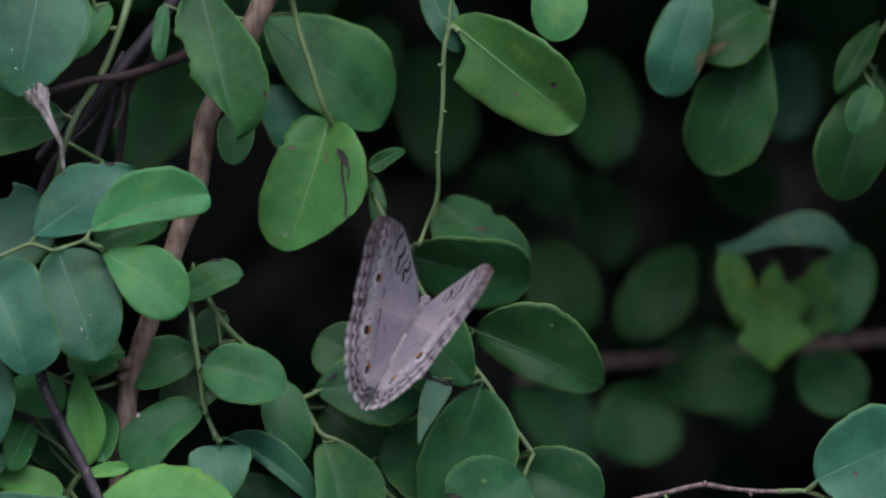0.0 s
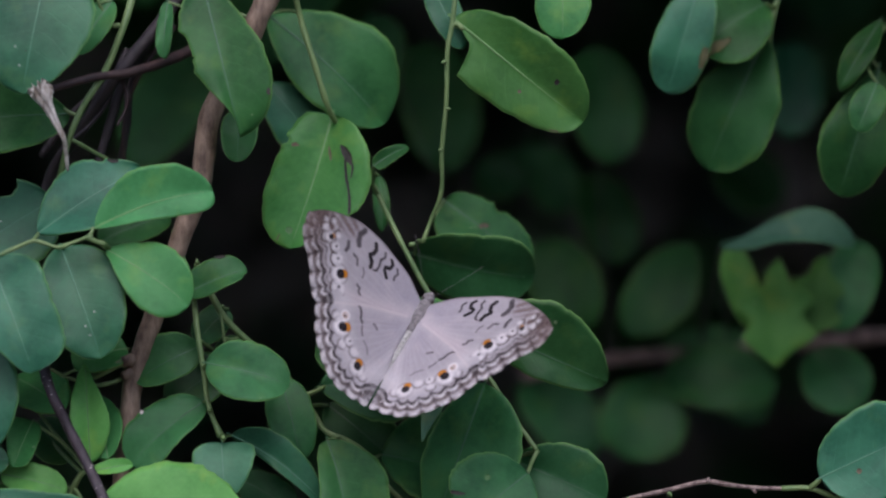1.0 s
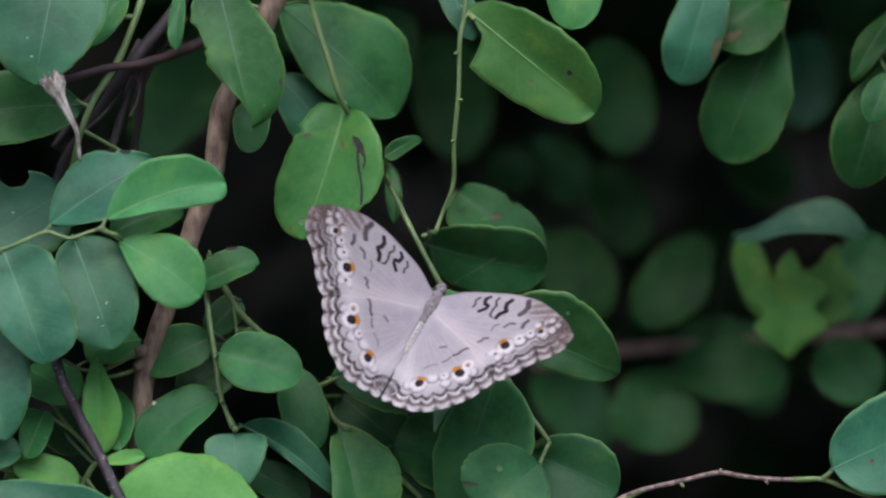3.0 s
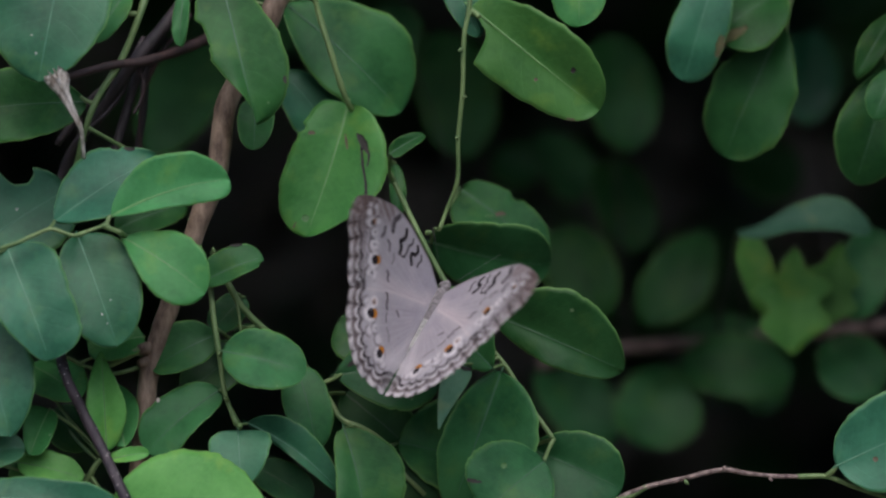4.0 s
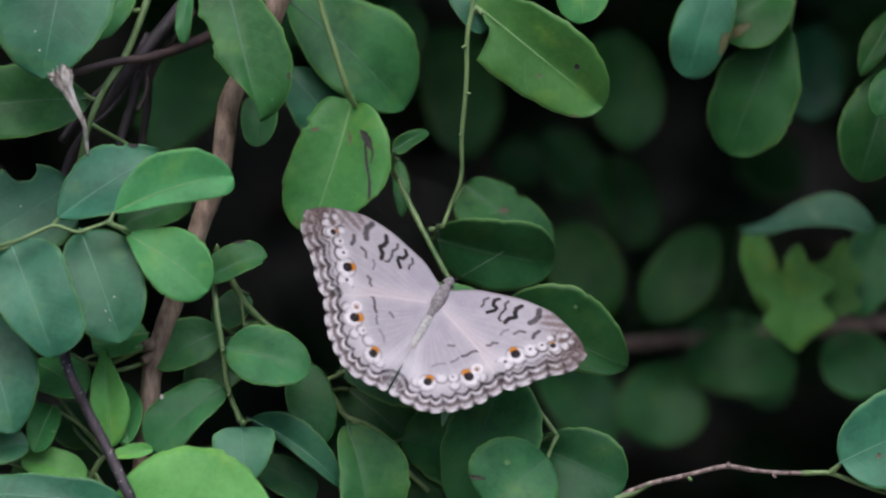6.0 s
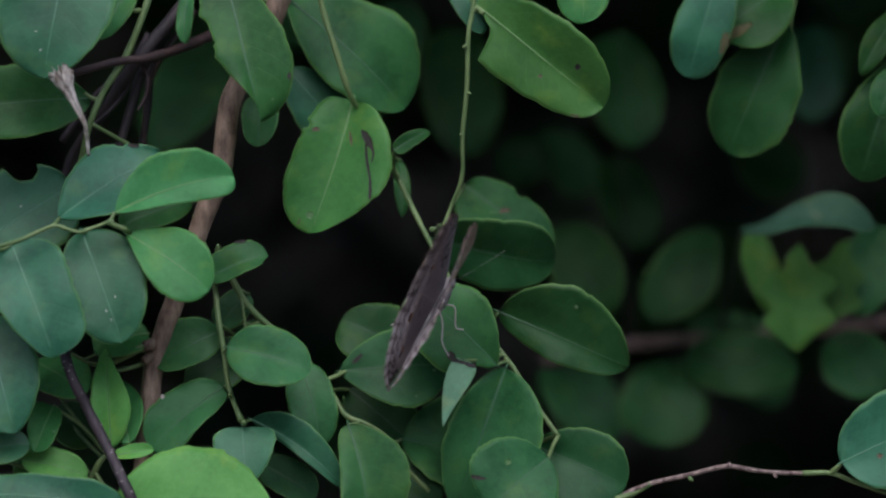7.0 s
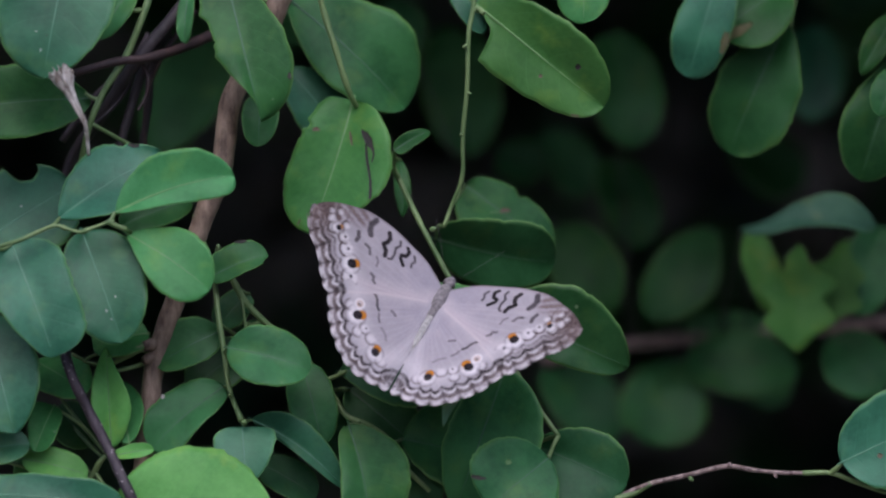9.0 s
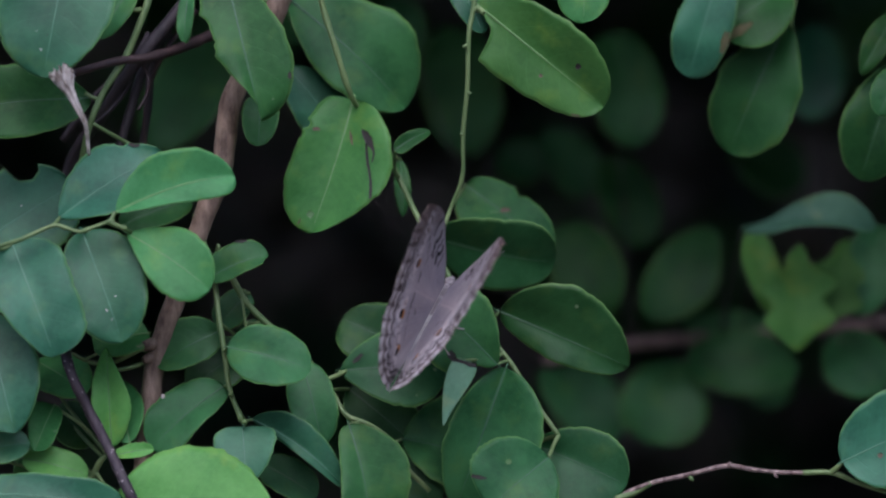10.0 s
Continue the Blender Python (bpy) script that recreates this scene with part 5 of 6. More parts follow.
stem(bg_branch, [(0.04413, 0.15000, 0.77831), (0.04110, 0.15124, 0.81081), (0.03807, 0.14449, 0.84900)], 0.0003, 0.00025, DARK_BARK, 'petiole', 6)
leaf(bg_branch, (0.03807, 0.14449, 0.84900), (0.04420, 0.13551, 0.82312), 0.01674, 'green', roll=-5.5, bend=0.09, rib=False, fold=0.3)
stem(bg_branch, [(0.09106, 0.15000, 0.78243), (0.08801, 0.15586, 0.81379), (0.08495, 0.15373, 0.85064)], 0.0003, 0.00025, DARK_BARK, 'petiole', 6)
leaf(bg_branch, (0.08495, 0.15373, 0.85064), (0.08449, 0.14627, 0.82911), 0.01421, 'blue', roll=0.5, bend=0.09, rib=False, fold=0.3)
stem(bg_branch, [(0.03441, 0.15000, 0.77682), (0.02901, 0.18017, 0.79896), (0.02361, 0.20234, 0.82696)], 0.0003, 0.00025, DARK_BARK, 'petiole', 6)
leaf(bg_branch, (0.02361, 0.20234, 0.82696), (0.03557, 0.19766, 0.81350), 0.01394, 'green', roll=-16.1, bend=0.09, rib=False, fold=0.3)
stem(bg_branch, [(0.07055, 0.15000, 0.78059), (0.07084, 0.15753, 0.77679), (0.07113, 0.16182, 0.77408)], 0.0003, 0.00025, DARK_BARK, 'petiole', 6)
leaf(bg_branch, (0.07113, 0.16182, 0.77408), (0.07744, 0.15818, 0.76375), 0.01199, 'green', roll=-12.5, bend=0.09, rib=False, fold=0.3)
stem(bg_branch, [(0.07795, 0.15000, 0.78125), (0.07705, 0.11995, 0.78846), (0.07728, 0.08200, 0.80159)], 0.0003, 0.00025, DARK_BARK, 'petiole', 6)
leaf(bg_branch, (0.07728, 0.08200, 0.80159), (0.07607, 0.07400, 0.77794), 0.01420, 'olive', roll=-2.7, lobes=0.27, bend=0.09, rib=False, fold=0.3, left=(0.42, 1.0, 1.0), right=(0.4, 1.05, 1.0), power=1.9)
stem(bg_branch, [(0.08978, 0.15000, 0.78231), (0.08892, 0.12190, 0.78915), (0.08810, 0.08600, 0.80258)], 0.0003, 0.00025, DARK_BARK, 'petiole', 6)
leaf(bg_branch, (0.08810, 0.08600, 0.80258), (0.08304, 0.08000, 0.78322), 0.01050, 'olive', roll=5.8, lobes=0.24, bend=0.09, rib=False, fold=0.3, left=(0.4, 1.0, 1.0), right=(0.5, 1.1, 1.0), widest=0.56)
stem(bg_branch, [(0.09775, 0.15000, 0.78303), (0.09744, 0.14079, 0.78548), (0.09713, 0.12544, 0.78998)], 0.0003, 0.00025, DARK_BARK, 'petiole', 6)
leaf(bg_branch, (0.09713, 0.12544, 0.78998), (0.08819, 0.12456, 0.78746), 0.00555, 'blue', roll=23.9, bend=0.09, rib=False, fold=0.3)
stem(bg_branch, [(0.02273, 0.15000, 0.77430), (-0.01277, 0.13614, 0.80617), (-0.04828, 0.11428, 0.84665)], 0.0003, 0.00025, DARK_BARK, 'petiole', 6)
leaf(bg_branch, (-0.04828, 0.11428, 0.84665), (-0.06420, 0.10572, 0.82198), 0.01672, 'green', roll=13.0, bend=0.09, rib=False, fold=0.3)
stem(bg_branch, [(0.02273, 0.15000, 0.77430), (0.00605, 0.14022, 0.81135), (-0.01063, 0.12243, 0.85579)], 0.0003, 0.00025, DARK_BARK, 'petiole', 6)
leaf(bg_branch, (-0.01063, 0.12243, 0.85579), (-0.00807, 0.11757, 0.84172), 0.01140, 'dark', roll=-4.2, bend=0.09, rib=False, fold=0.3)
stem(bg_branch, [(0.02279, 0.15000, 0.77431), (0.01773, 0.16923, 0.79551), (0.01268, 0.18046, 0.82126)], 0.0003, 0.00025, DARK_BARK, 'petiole', 6)
leaf(bg_branch, (0.01268, 0.18046, 0.82126), (0.02323, 0.17954, 0.81861), 0.01157, 'dark', roll=-24.2, bend=0.09, rib=False, fold=0.3)
stem(bg_branch, [(0.07409, 0.15000, 0.78091), (0.07213, 0.18983, 0.79940), (0.07018, 0.22166, 0.82462)], 0.0003, 0.00025, DARK_BARK, 'petiole', 6)
leaf(bg_branch, (0.07018, 0.22166, 0.82462), (0.08629, 0.21834, 0.81506), 0.01602, 'dark', roll=-21.2, bend=0.09, rib=False, fold=0.3)
stem(twig_t, [(-0.07187, 0.00400, 0.82568), (-0.05641, 0.01800, 0.81643), (-0.05215, 0.02200, 0.81041)], 0.00045, 0.0003, GREEN_STEM, 'petiole', 6)
leaf(twig_t, (-0.05215, 0.02200, 0.81041), (-0.06655, 0.01600, 0.80454), 0.00860, 'green', roll=24.0, fold=0.3, bend=0.06)
stem(twig_l, [(-0.04548, 0.00176, 0.78463), (-0.04314, 0.01200, 0.78272), (-0.03946, 0.02000, 0.78027)], 0.00045, 0.0003, GREEN_STEM, 'petiole', 6)
leaf(twig_l, (-0.03946, 0.02000, 0.78027), (-0.05227, 0.01400, 0.77084), 0.01060, 'dark', roll=22.0, fold=0.3, bend=0.06)


# ---------- the butterfly ----------
MM = 0.001


def near_line(u, v, line):
    """Distance to a polyline and the length along it, in mm, for arrays of points."""
    best = np.full(u.shape, 1e9)
    along = np.zeros(u.shape)
    run = 0.0
    for (x0, y0), (x1, y1) in zip(line, line[1:]):
        dx, dy = x1 - x0, y1 - y0
        ll = math.hypot(dx, dy) + 1e-9
        t = np.clip(((u - x0) * dx + (v - y0) * dy) / ll ** 2, 0, 1)
        d = np.hypot(u - x0 - t * dx, v - y0 - t * dy)
        hit = d < best
        best = np.where(hit, d, best)
        along = np.where(hit, run + t * ll, along)
        run += ll
    return best, along


def soft_line(d, width, edge=0.14):
    return np.clip((width - np.abs(d)) / edge + 0.5, 0, 1)


def disc(u, v, cx, cy, r, edge=0.16, sx=1.0, sy=1.0):
    return np.clip((r - np.hypot((u - cx) / sx, (v - cy) / sy)) / edge + 0.5, 0, 1)


def stroke(u, v, line, width, edge=0.16):
    """How far each point is covered by a stroke along a polyline."""
    return soft_line(near_line(u, v, line)[0], width, edge)


# marks of the forewing: the bars across its cell, the blotch at its leading edge and the broken marks beyond (half width, depth, line)
FORE_BARS = [
    (0.40, 0.95, [(15.4, 7.0), (14.7, 6.0), (14.9, 5.0), (15.4, 4.2), (14.3, 3.3), (14.0, 2.2)]),
    (0.21, 0.80, [(12.6, 7.0), (12.2, 6.0), (12.8, 5.0), (12.4, 3.7), (12.5, 2.4), (13.1, 2.1)]),
    (0.32, 0.90, [(10.6, 6.6), (9.9, 5.9), (10.2, 4.7), (11.1, 4.5), (11.0, 3.8), (9.8, 2.7)]),
    (0.21, 0.72, [(8.6, 5.8), (8.0, 5.0), (8.4, 4.1), (8.2, 3.4)]),
    (0.52, 0.75, [(19.0, 7.5), (19.5, 6.1), (19.1, 4.8), (18.6, 4.2)]),
    (0.36, 0.70, [(21.0, 3.0), (20.5, 2.0), (20.6, 1.2)]),
    (0.24, 0.62, [(18.6, 1.7), (17.4, 1.5), (16.8, 0.5)]),
    (0.20, 0.42, [(15.3, 0.9), (14.6, 0.2), (14.4, -0.8)]),
    (0.24, 0.62, [(14.7, -2.9), (13.8, -3.2), (13.7, -3.9), (13.1, -4.2)]),
]
HIND_BARS = [
    (0.24, 0.70, [(12.7, -6.1), (11.6, -6.3), (10.9, -7.0), (10.3, -8.2), (9.6, -8.7)]),
    (0.20, 0.50, [(9.2, -9.4), (8.9, -10.2), (8.3, -10.9)]),
    (0.20, 0.30, [(7.4, -11.8), (6.0, -12.6), (5.4, -13.6)]),
    (0.22, 0.50, [(7.3, -7.3), (6.7, -7.4), (6.1, -7.8)]),
]
# pale cells: place and radius, and the dark dot in each (0 where it has none)
FORE_CELLS = [(21.3, -1.6, 1.25, 0.28), (18.0, -6.3, 1.4, 0.32), (27.1, 1.8, 0.85, 0.0), (26.0, 0.3, 0.8, 0.0), (23.7, 2.3, 0.7, 0.0),
              (23.0, 0.1, 0.95, 0.27), (27.8, 3.2, 0.6, 0.0), (26.1, 4.1, 0.65, 0.0)]
HIND_CELLS = [(10.2, -14.1, 0.85, 0.22), (8.1, -15.2, 0.95, 0.0), (15.2, -11.2, 0.8, 0.0), (11.2, -15.6, 0.8, 0.0), (4.2, -18.2, 0.9, 0.0)]


def wing_colours(u, v, margin, eyes, fore):
    """The pattern of the upper side: lilac grey ground, wavy brown lines along the margin, a row of pale cells and eyespots."""
    rgb = np.empty((len(u), 3))
    rgb[:] = (0.40, 0.374, 0.396)
    rng = np.random.default_rng(3)

    def paint(alpha, colour):
        alpha = np.clip(alpha, 0, 1)
        rgb[:] = rgb * (1 - alpha[:, None]) + np.array(colour) * alpha[:, None]

    dm, sm = near_line(u, v, margin)
    wob = np.array([noise.noise(Vector((a * 0.5, b * 0.5, 1.7 if fore else 6.1))) for a, b in zip(u, v)])
    fine = np.array([noise.noise(Vector((a * 1.9, b * 1.9, 4.0))) for a, b in zip(u, v)])
    ang = np.arctan2(v + 1.5, u + 2)
    rad = np.hypot(u, v)
    white, brown, dark = (0.78, 0.75, 0.765), (0.075, 0.052, 0.048), (0.016, 0.011, 0.012)
    # violet grey towards the body, a creamy flush along the fold between the wings
    paint(np.clip((17 - rad) / 12, 0, 1) * 0.4, (0.31, 0.285, 0.352))
    paint(np.clip((7 - rad) / 6, 0, 1) * 0.5, (0.33, 0.32, 0.36))
    if fore:
        paint(np.clip(1 - np.abs(v + 0.42 * u - 0.4) / 3.2, 0, 1) * np.clip((19 - u) / 6, 0, 1) * 0.45, (0.63, 0.55, 0.555))
    else:
        paint(np.clip(1 - np.abs(v + 0.45 * u + 0.2) / 2.6, 0, 1) * np.clip((19 - u) / 6, 0, 1) * 0.4, (0.62, 0.56, 0.57))
        paint(np.clip(1 - np.abs(ang + 1.25) / 0.12, 0, 1) * np.clip(rad / 10, 0, 1) * 0.3, (0.66, 0.62, 0.66))
    paint(np.clip(wob * 1.6, 0, 1) * 0.22, (0.46, 0.39, 0.41))
    paint(np.clip(1 - np.abs(dm - 6.0) / 3.0, 0, 1) * 0.3, white)
    fold = [(2.0, -1.2), (10.0, -4.7), (19.8, -11.2)]
    paint(stroke(u, v, fold, 0.3, 0.35) * 0.5, (0.62, 0.56, 0.56))
    # veins
    for k in range(10):
        a0 = (-0.5 + 0.088 * k) if fore else (-1.42 + 0.1 * k)
        line = (ang - a0 + 0.02 * np.sin(rad * 0.3 + k)) * rad
        paint(soft_line(line, 0.07, 0.25) * np.clip((rad - 6) / 8, 0, 1) * 0.16, (0.34, 0.29, 0.33))
        paint(soft_line(line - 0.3, 0.12, 0.4) * np.clip(rad / 8, 0, 1) * 0.1, white)
    cell = 3.35 if fore else 3.3
    lun = np.abs(np.sin(np.pi * sm / cell))
    vein = 1 - lun
    tip = np.clip((v + 9.5) / 9.5, 0, 1) if fore else np.full(len(u), 0.12) + 0.35 * np.clip((u - 15) / 4, 0, 1)
    if fore:
        # the brown flush and streaks before the tip
        flush = np.clip((u - 19.4) / 1.6, 0, 1) * np.clip((29 - u) / 4, 0, 1) * np.clip((v - 2.6 - 0.12 * (25 - u)) / 2.2, 0, 1)
        paint(flush * np.clip(0.72 + 0.55 * np.sin(ang * 95) + 0.7 * fine, 0.2, 0.95), (0.19, 0.145, 0.14))
        cost = np.interp(u, [q[0] for q in FORE_COSTA], [q[1] for q in FORE_COSTA]) - v
        paint(np.clip((0.55 - cost) / 0.5, 0, 1) * 0.65, (0.2, 0.165, 0.175))
    # the margin: brownish bands between wavy lines, paler on the hindwing
    paint(np.clip((3.3 - dm) / 1.0, 0, 1) * (0.5 + 0.5 * tip) * np.clip(0.95 + 0.6 * wob, 0.4, 1), (0.15, 0.108, 0.1))
    for at, w, amp, al, col in ((0.2, 0.18, 0.15, 0.4, brown), (1.5, 0.36, 0.75, 0.85, brown), (2.85, 0.4, 0.9, 1.0, dark)):
        dw = dm - at + amp * (lun - 0.5) + 0.14 * fine + 0.18 * wob
        paint(soft_line(dw, w, 0.26) * al * np.clip(0.8 + 0.9 * fine + 0.5 * wob, 0.15, 1), col)
    for at, w, amp, al in ((0.65, 0.25, 0.4, 0.7), (2.2, 0.26, 0.8, 0.75)):
        dw = dm - at + amp * (lun - 0.5) + 0.18 * wob
        paint(soft_line(dw, w, 0.3) * al * (1 - 0.6 * tip) * np.clip(0.85 + 0.9 * fine, 0.2, 1), white)
    paint(np.clip((0.35 - dm) / 0.25, 0, 1) * np.clip((lun - 0.45) / 0.3, 0, 1) * 0.7, white)
    paint(np.clip((vein - 0.62) / 0.22, 0, 1) * np.clip((3.7 - dm) / 0.8, 0, 1) * (0.42 + 0.45 * tip), dark)
    paint(np.clip((lun - 0.55) / 0.3, 0, 1) * np.clip(1 - np.abs(dm - 1.7) / 0.8, 0, 1) * (0.3 + 0.7 * tip) * np.clip(0.45 + fine, 0, 0.8), white)
    if fore:
        # a second row of crescents outside the cells, darkest towards the tip
        dw = dm - 4.0 + 1.0 * (lun - 0.5) + 0.2 * wob
        paint(soft_line(dw, 0.26, 0.3) * (0.35 + 0.55 * tip) * np.clip(0.8 + 0.9 * fine, 0.25, 1), dark)
        paint(np.clip((u - 25.5) / 4, 0, 1) * np.clip((v + 3) / 4, 0, 1) * 0.55 * np.clip(0.8 + 0.8 * fine, 0.3, 1), (0.2, 0.15, 0.15))
        paint(np.clip(1 - np.abs(dm - 3.5) / 0.7, 0, 1) * 0.45 * tip, (0.24, 0.19, 0.185))
        paint(np.clip((u - 21.5) / 6, 0, 1) * np.clip((v + 5) / 5, 0, 1) * 0.6 * np.clip(0.75 + 0.7 * fine, 0.3, 1), (0.13, 0.092, 0.08))
        dw = dm - 6.6 + 0.8 * (lun - 0.5) + 0.3 * wob
        paint(soft_line(dw, 0.2, 0.35) * 0.75 * np.clip(0.5 + 1.2 * fine, 0.05, 1) * np.clip((v + 6) / 5, 0, 1), brown)
    # eyespots and pale cells, each with a crescent on its outer side
    for cx, cy, r, dot in (FORE_CELLS if fore else HIND_CELLS):
        r *= 1.22
        px, py = min(margin, key=lambda q: math.hypot(q[0] - cx, q[1] - cy))
        k = math.hypot(px - cx, py - cy)
        ox, oy = (px - cx) / k, (py - cy) / k
        along = (u - cx) * ox + (v - cy) * oy
        ring = np.hypot(u - cx, v - cy)
        paint(soft_line(ring - r - 0.16, 0.22, 0.2) * np.clip(0.45 + along / r, 0, 1) * (0.85 if fore else 0.55), brown)
        paint(np.clip((r - ring + 0.3 * fine) / 0.6, 0, 1) * (0.6 if fore else 0.5), white)
        if dot:
            paint(disc(u, v, cx - ox * 0.2, cy - oy * 0.2, dot * 1.1, 0.2) * 0.9, dark)
    for cx, cy, r, orange in eyes:
        px, py = min(margin, key=lambda q: math.hypot(q[0] - cx, q[1] - cy))
        k = math.hypot(px - cx, py - cy)
        ox, oy = (px - cx) / k, (py - cy) / k
        hx, hy = cx + ox * 0.75 * r, cy + oy * 0.75 * r
        ring = np.hypot(u - hx, v - hy)
        along = (u - hx) * ox + (v - hy) * oy
        paint(soft_line(ring - 1.75 * r - 0.2, 0.17, 0.22) * np.clip(0.2 + np.abs(along) / r * 0.4, 0, 1) * 0.5, brown)
        paint(np.clip((1.75 * r - ring + 0.3 * fine) / 0.8, 0, 1) * 0.8, white)
        paint(disc(u, v, cx - ox * r * 0.42, cy - oy * r * 0.42, r * (0.84 if fore else 0.92), 0.3) * orange, (0.42, 0.2, 0.05))
        paint(disc(u, v, cx - ox * r * 0.45, cy - oy * r * 0.45, r * (0.64 if fore else 0.76), 0.25) * orange, (0.52, 0.19, 0.012))
        paint(disc(u, v, cx + ox * r * 0.4, cy + oy * r * 0.4, r * 0.92, 0.25), (0.016, 0.01, 0.014))
    for w, al, line in (FORE_BARS if fore else HIND_BARS):
        paint(stroke(u + 0.1 * fine, v + 0.1 * fine, line, w * 1.2) * min(1.0, al * 1.1), dark)
    if not fore:
        paint(disc(u, v, 13.6, -10.0, 1.15, 0.4) * 0.8, white)
        paint(soft_line(np.hypot(u - 13.6, v + 10.0) - 0.55, 0.14, 0.2) * 0.7, (0.42, 0.24, 0.12))
        paint(disc(u, v, 13.6, -10.1, 0.34, 0.2) * 0.9, (0.08, 0.04, 0.03))
        # hairs along the fold beside the body
        paint(np.clip((2.6 - u) / 2.4, 0, 1) * np.clip(0.45 + 0.4 * np.sin(u * 9 + v * 0.6), 0, 1) * 0.5, (0.52, 0.51, 0.53))
    else:
        paint(disc(u, v, 25.9, 2.7, 0.6, 0.3) * 0.85, (0.1, 0.06, 0.05))
    rgb += fine[:, None] * 0.022 + wob[:, None] * 0.02 + rng.normal(0, 0.012, (len(u), 1))
    return np.clip(rgb, 0.008, 0.86)


FORE_OUTER = [(31.1, 2.9), (31.6, 1.7), (31.4, -0.6), (30.2, -2.8), (28.6, -4.1), (26.6, -5.5), (25.0, -7.2), (23.2, -9.3), (21.5, -10.8), (19.9, -11.4)]
FORE_COSTA = [(1.0, 3.6), (5.5, 6.3), (9.5, 7.5), (14.5, 8.5), (18.5, 8.5), (21.5, 8.1), (24.5, 6.9), (27.6, 5.4), (30.0, 3.9), (31.1, 2.9)]
HIND_OUTER = [(20.3, -11.4), (19.1, -13.3), (17.1, -16.4), (14.8, -19.0), (12.6, -20.9), (10.0, -22.6), (7.5, -23.3), (5.0, -23.4), (2.6, -23.3), (1.0, -23.0), (0.3, -22.4), (0.1, -21.6)]
HIND_COSTA = [(1.0, 2.0), (10.0, -1.0), (17.2, -5.6), (20.3, -11.4)]
FORE_EYES = [(18.7, -3.4, 1.1, 1.0), (24.8, 1.2, 0.66, 0.55)]
HIND_EYES = [(12.5, -12.1, 1.12, 1.0), (6.1, -16.9, 1.0, 1.0)]


def resample(line, n):
    line = [Vector((x, y, 0)) for x, y in line]
    line = smooth_line(line, 12)
    run = [0.0]
    for a, b in zip(line, line[1:]):
        run.append(run[-1] + (b - a).length)
    out = []
    for i in range(n):
        d = run[-1] * i / (n - 1)
        k = max(j for j in range(len(run)) if run[j] <= d + 1e-9)
        k = min(k, len(line) - 2)
        f = (d - run[k]) / (run[k + 1] - run[k] + 1e-12)
        out.append(line[k].lerp(line[k + 1], f))
    return [(p.x, p.y) for p in out]


def wing(name, root, side, fore, label):
    """One wing in its own space: u outward along x, the body's line along y, cambered, with a scalloped outer edge."""
    costa, outer = (FORE_COSTA, FORE_OUTER) if fore else (HIND_COSTA, HIND_OUTER)
    inner = [outer[-1], (10.0, -5.0), (1.0, -1.6)] if fore else [outer[-1], (0.1, -18.0), (-0.1, -14.0), (0.75, -10.0), (0.8, -4.0), (0.6, -2.0)]
    line = resample(costa, 90)
    edge = resample(outer, 190)
    rim = []
    for i, (x, y) in enumerate(edge):
        s = (0.6 if fore else 0.7) * (abs(math.sin(math.pi * i / 189 * (6 if fore else 8))) - 0.36)
        k = math.hypot(x - 10, y + 5)
        rim.append((x + (x - 10) / k * s, y + (y + 5) / k * s))
    line += rim[1:]
    line += resample(inner, 70)[1:]
    nr = 150
    c0 = (1.0, 1.0) if fore else (0.8, -0.6)
    uu, vv = [], []
    for j in range(nr + 1):
        r = (j / nr) ** 0.8
        for x, y in line:
            uu.append(c0[0] + (x - c0[0]) * r)
            vv.append(c0[1] + (y - c0[1]) * r)
    u, v = np.array(uu), np.array(vv)
    w = len(line)
    col = wing_colours(u, v, [tuple(p) for p in edge], FORE_EYES if fore else HIND_EYES, fore)
    rad = np.hypot(u, v)
    dm, sm = near_line(u, v, [tuple(p) for p in edge])
    z = 0.02 * u + 0.0063 * u ** 2 - 0.036 * np.clip(6.5 - dm, 0, 6.5) ** 2 * np.clip((u - 3) / 8, 0, 1) + 0.05 * np.sin(np.arctan2(v, u + 3) * 22) * rad / 20 + (0.006 if fore else -0.006)
    z += 0.34 * (np.abs(np.sin(np.pi * sm / (3.35 if fore else 3.3))) - 0.6) * np.clip((2.6 - dm) / 2.6, 0, 1) * np.clip((rad - 14) / 6, 0, 1)
    if not fore:
        rear = np.clip((-v - 9) / 12, 0, 1)
        z += 0.1 * u * rear ** 2 * (3 - 2 * rear) * np.clip((17 - u) / 6, 0, 1)
    pts = np.stack([side * u, v, z], 1) * MM
    verts = np.concatenate([pts, pts - np.array([0, 0, 0.00006])])
    total = len(pts)
    faces = []
    for j in range(nr):
        for i in range(w - 1):
            a = j * w + i
            q = (a, a + w, a + w + 1, a + 1)
            faces.append(q if side < 0 else q[::-1])
            q = (a + total, a + 1 + total, a + w + 1 + total, a + w + total)
            faces.append(q if side < 0 else q[::-1])
    o = nr * w
    faces += [(o + i, o + i + 1, o + i + 1 + total, o + i + total) for i in range(w - 1)]
    me = mesh_from(name, verts, faces, [WING])
    at = me.color_attributes.new("pattern", "FLOAT_COLOR", "POINT")
    rgba = np.ones((2 * total, 4), dtype=np.float32)
    rgba[:total, :3] = col
    rgba[total:, :3] = col * np.array([0.95, 0.83, 0.7]) + np.array([0.12, 0.09, 0.06])
    at.data.foreach_set("color", rgba.ravel())
    ob = new(name, me)
    ob.parent = root
    tagged(ob, label)
    return ob


